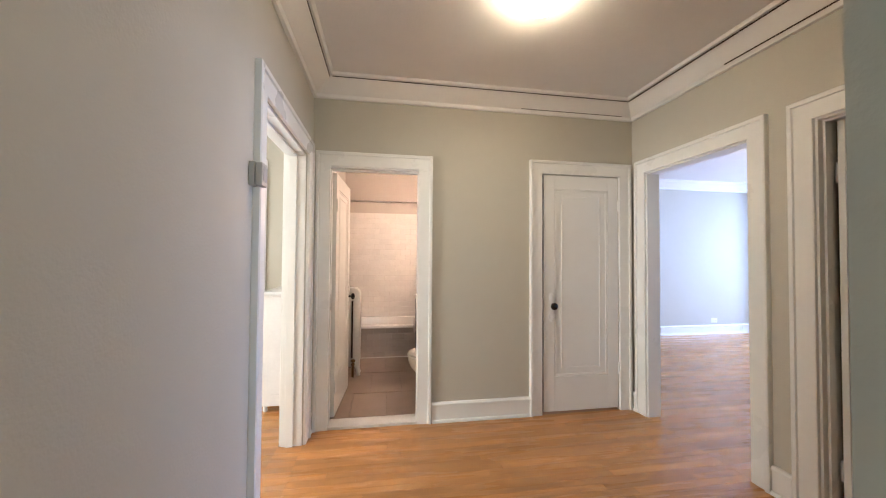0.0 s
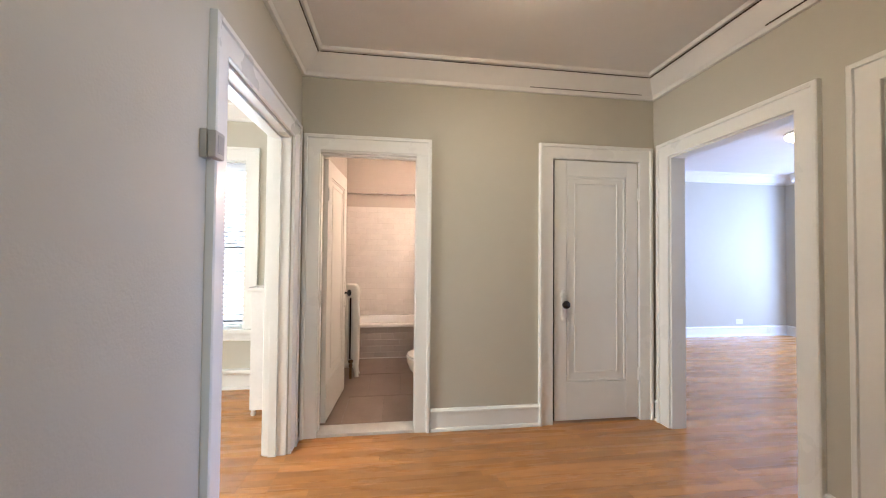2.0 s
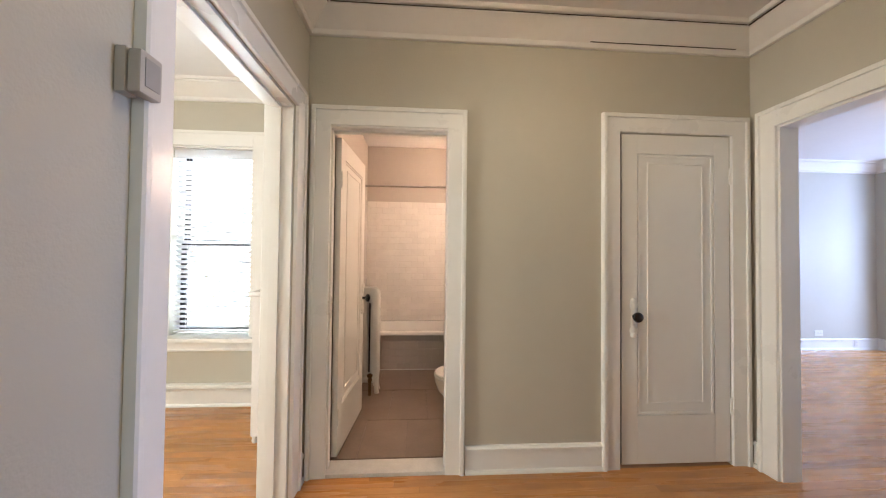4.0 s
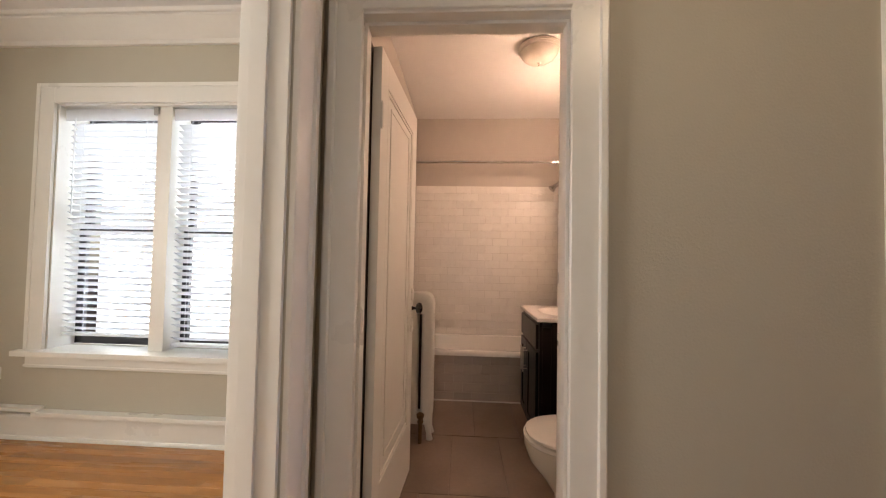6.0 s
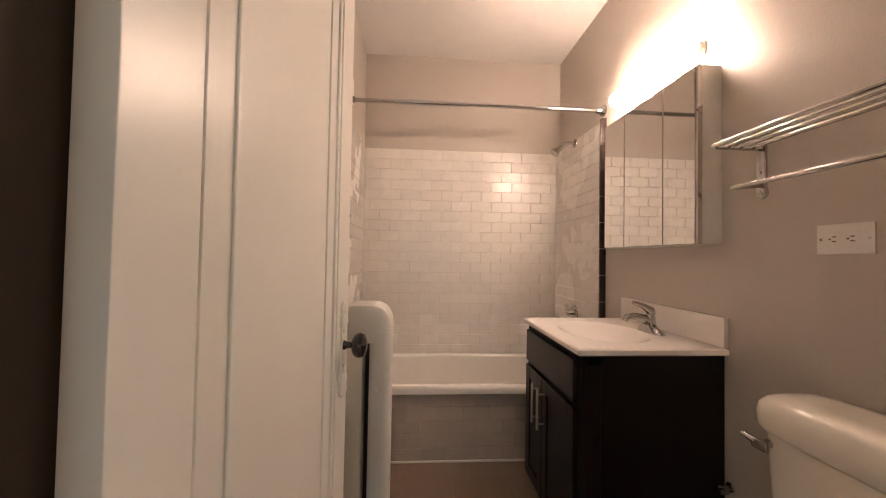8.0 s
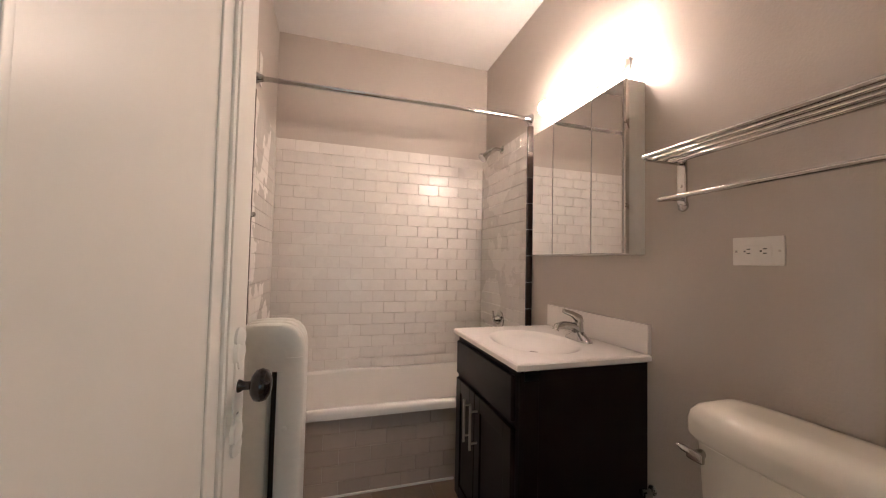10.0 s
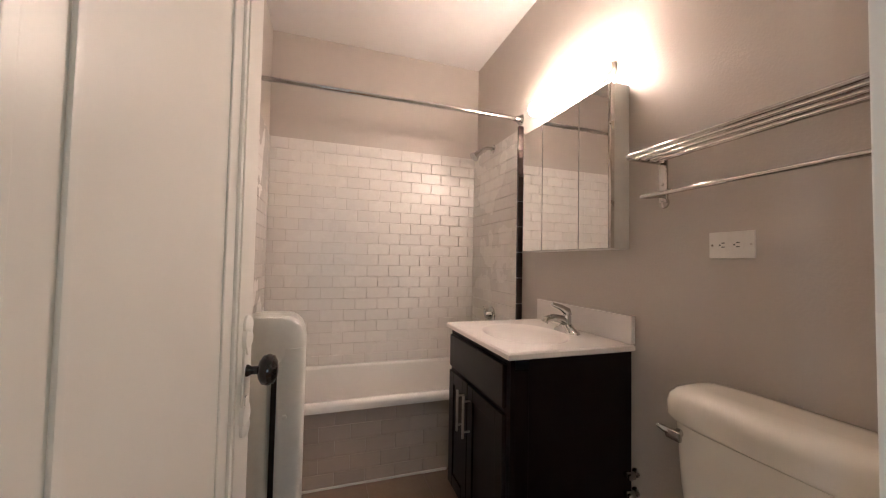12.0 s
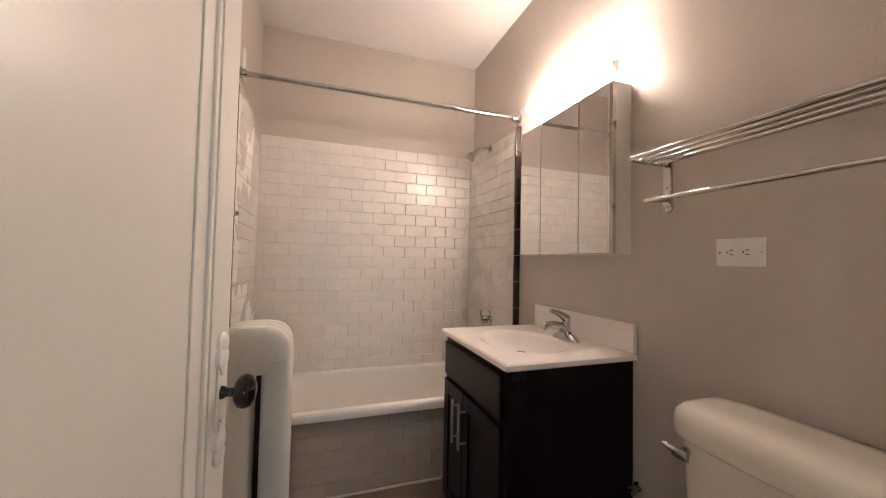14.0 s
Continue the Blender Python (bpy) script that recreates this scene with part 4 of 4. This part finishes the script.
part("tank_shelf", boxes((0.66, 0.93, 3.27, 3.50, 0.25, 0.382), bevel=0.02), PORCELAIN, wc)
bm = bmesh.new()
loft(bm, [oval(0.50, TYC, z, ax, ay, 40, 2.25) for z, ax, ay in ((0.387, 0.243, 0.18), (0.392, 0.248, 0.185), (0.403, 0.248, 0.185), (0.407, 0.242, 0.18))])
part("seat", bm, ENAMEL, wc, "white plastic seat")
bm = bmesh.new()
loft(bm, [oval(0.505, TYC, z, ax, ay, 40, 2.25) for z, ax, ay in ((0.409, 0.238, 0.178), (0.413, 0.244, 0.183), (0.422, 0.243, 0.182), (0.430, 0.225, 0.165), (0.432, 0.15, 0.1))])
part("lid", bm, ENAMEL, wc, "white plastic lid")
for y in (3.33, 3.44):
    part("hinge_cap", boxes((0.715, 0.745, y - 0.015, y + 0.015, 0.385, 0.425), bevel=0.005), ENAMEL, wc)
for z in (0.30, 0.37):
    sv = thing("stop_valve", (0.94, 3.925, z), "small chrome supply stop valve beside the vanity", "valve")
    bm = bmesh.new()
    lathe(bm, [(0.018, 0), (0.016, -0.004), (0.007, -0.008), (0.007, -0.035), (0.011, -0.036), (0.011, -0.05), (0.004, -0.052)], (0.965, 3.922, z), "X", 16)
    part("body", bm, CHROME, sv)
    bm = bmesh.new()
    tube(bm, [(0.925, 3.922, z), (0.925, 3.905, z)], [0.005, 0.005])
    loft(bm, [[(0.925 + a * 0.016, 3.905 - d, z + b * 0.009) for a, b in ((-1, -1), (1, -1), (1, 1), (-1, 1))] for d in (0, 0.006)])
    part("handle", bm, CHROME, sv)

# ---- pieces: tiles and floor boards ----
def piece_mesh(name, sx, sy, sz, bevel, mat):
    """A slab from 0 to (sx, sy), its face at sz in z, with chamfered top edges."""
    b = bevel
    v = [(0, 0, 0), (sx, 0, 0), (sx, sy, 0), (0, sy, 0), (0, 0, sz - b), (sx, 0, sz - b), (sx, sy, sz - b), (0, sy, sz - b), (b, b, sz), (sx - b, b, sz), (sx - b, sy - b, sz), (b, sy - b, sz)]
    f = [(8, 9, 10, 11)] + [(i, (i + 1) % 4, 4 + (i + 1) % 4, 4 + i) for i in range(4)] + [(4 + i, 4 + (i + 1) % 4, 8 + (i + 1) % 4, 8 + i) for i in range(4)]
    me = bpy.data.meshes.new(name)
    me.from_pydata(v, [], f)
    me.materials.append(mat)
    return me


cache = {}


def piece(name, sx, sy, sz, bevel, mat, m, parent):
    key = (name, round(sx, 4), round(sy, 4), mat.name)
    if key not in cache:
        cache[key] = piece_mesh(name, sx, sy, sz, bevel, mat)
    ob = bpy.data.objects.new(name, cache[key])
    scene.collection.objects.link(ob)
    ob.parent = parent
    ob.matrix_basis = Matrix.Translation(-origin(parent)) @ m
    return ob


def tiled(parent, o, u, v, width, height, mat, tw=0.1555, th=0.0782, gap=0.0021, start=0.0, name="tile", thick=0.008, bond=True):
    """Running-bond tiles on a rectangle from o along u and v."""
    u, v = Vector(u), Vector(v)
    nrm = u.cross(v)
    rng = random.Random(7)
    r, y = 0, height
    while y > 0.012:
        h = min(th, y)
        x = -(tw / 2 if r % 2 and bond else 0) - start
        while x < width - 0.004:
            a, b = max(x, 0), min(x + tw, width)
            if b - a > 0.012:
                p = Vector(o) + u * (a + gap / 2) + v * (y - h + gap / 2)
                m = Matrix.Translation(p) @ Matrix((u, v, nrm)).transposed().to_4x4() @ Matrix.Rotation(rng.uniform(-0.003, 0.003), 4, "X") @ Matrix.Rotation(rng.uniform(-0.003, 0.003), 4, "Y")
                piece(name, b - a - gap, h - gap, thick, 0.0012, mat, m, parent)
            x += tw
        y -= h
        r += 1


TZ0, TZ1 = 0.418, 1.975
wt = setting("tile_bed_north", boxes((-0.555, 0.943, 5.4585, 5.4608, TZ0, TZ1)), GROUT, "white subway tiles on the wall behind the tub", "wall tiles")
tiled(wt, (-0.547, 5.4598, TZ0), (1, 0, 0), (0, 0, 1), 1.482, TZ1 - TZ0, TILE, start=0.04)
et = setting("tile_bed_east", boxes((0.943, 0.9648, 4.772, 5.458, TZ0, TZ1)), GROUT, "white subway tiles on the shower wall", "wall tiles")
tiled(et, (0.9425, 5.45, TZ0), (0, -1, 0), (0, 0, 1), 0.676, TZ1 - TZ0, TILE, start=0.03)
wt2 = setting("tile_bed_west", boxes((-0.5548, -0.5535, 4.80, 5.458, TZ0, TZ1)), GROUT, "white subway tiles on the far tub wall", "wall tiles")
tiled(wt2, (-0.5542, 4.80, TZ0), (0, 1, 0), (0, 0, 1), 0.65, TZ1 - TZ0, TILE, start=0.05)
for k in range(10):
    z = 0.44 + k * 0.1555
    for nm, par, bx_ in (("trim_tile", et, (0.930, 0.9647, 4.752, 4.7705)), ("trim_tile", wt2, (-0.5547, -0.540, 4.776, 4.7985))):
        bm = boxes((*bx_, z + 0.0015, z + 0.154), bevel=0.003)
        o = link(nm, bm, DARK_TILE, True)
        o.parent = par
tiled(apron, (TX0, 4.7735, 0.0), (1, 0, 0), (0, 0, 1), TX1 - TX0, 0.386, APRON_TILE, start=0.02)
tiled(bath_floor, (-0.55, 3.032, -0.0045), (1, 0, 0), (0, 1, 0), 1.51, 1.74, FLOORTILE, tw=0.305, th=0.61, gap=0.002, name="floor_tile", thick=0.0065)


# oak strips run along x; the hall's are single pieces, the other rooms' are joined
def strips(x0, x1, y0, y1, seed, emit):
    rng = random.Random(seed)
    y = y0
    while y < y1 - 0.004:
        w = min(0.0572, y1 - y)
        x = x0 - rng.uniform(0, 0.7)
        while x < x1 - 0.02:
            ln = rng.choice((0.6, 0.75, 0.9, 1.05, 1.2, 1.5))
            a, b = max(x, x0), min(x + ln, x1)
            if b - a > 0.02:
                emit(a, b, y, y + w)
            x += ln
        y += w


def one(a, b, y0, y1):
    piece("floor_board", round(b - a, 3) - 0.0005, y1 - y0 - 0.0005, 0.013, 0.0002, OAK, Matrix.Translation((a, y0, -0.0135)), floor)


strips(-0.52, 2.205, 0.35, 2.86, 3, one)
verts, faces = [], []


def joined(a, b, y0, y1):
    g, h, n0 = 0.0002, 0.0002, len(verts)
    a, b, y0, y1 = a + g, b - g, y0 + g, y1 - g
    for i, z in ((0, -0.0135), (0, -0.0007), (h, -0.0005)):
        verts.extend([(a + i, y0 + i, z), (b - i, y0 + i, z), (b - i, y1 - i, z), (a + i, y1 - i, z)])
    faces.append((n0 + 8, n0 + 9, n0 + 10, n0 + 11))
    for r in (0, 4):
        for i in range(4):
            j = (i + 1) % 4
            faces.append((n0 + r + i, n0 + r + j, n0 + r + 4 + j, n0 + r + 4 + i))


strips(-3.38, -0.685, 0.3, 3.875, 5, joined)
strips(-0.685, -0.52, 1.715, 2.655, 8, joined)
strips(2.205, 7.7, 1.76, 5.46, 6, joined)
strips(2.205, 3.3, 0.5, 1.66, 9, joined)
strips(-0.52, 2.205, -1.3, 0.35, 4, joined)
me = bpy.data.meshes.new("floor_boards")
me.from_pydata(verts, [], faces)
me.materials.append(OAKS)
boards = tagged(new("floor_boards", me), "golden oak floor strips of the farther rooms", kind="stuff")
boards.parent = floor
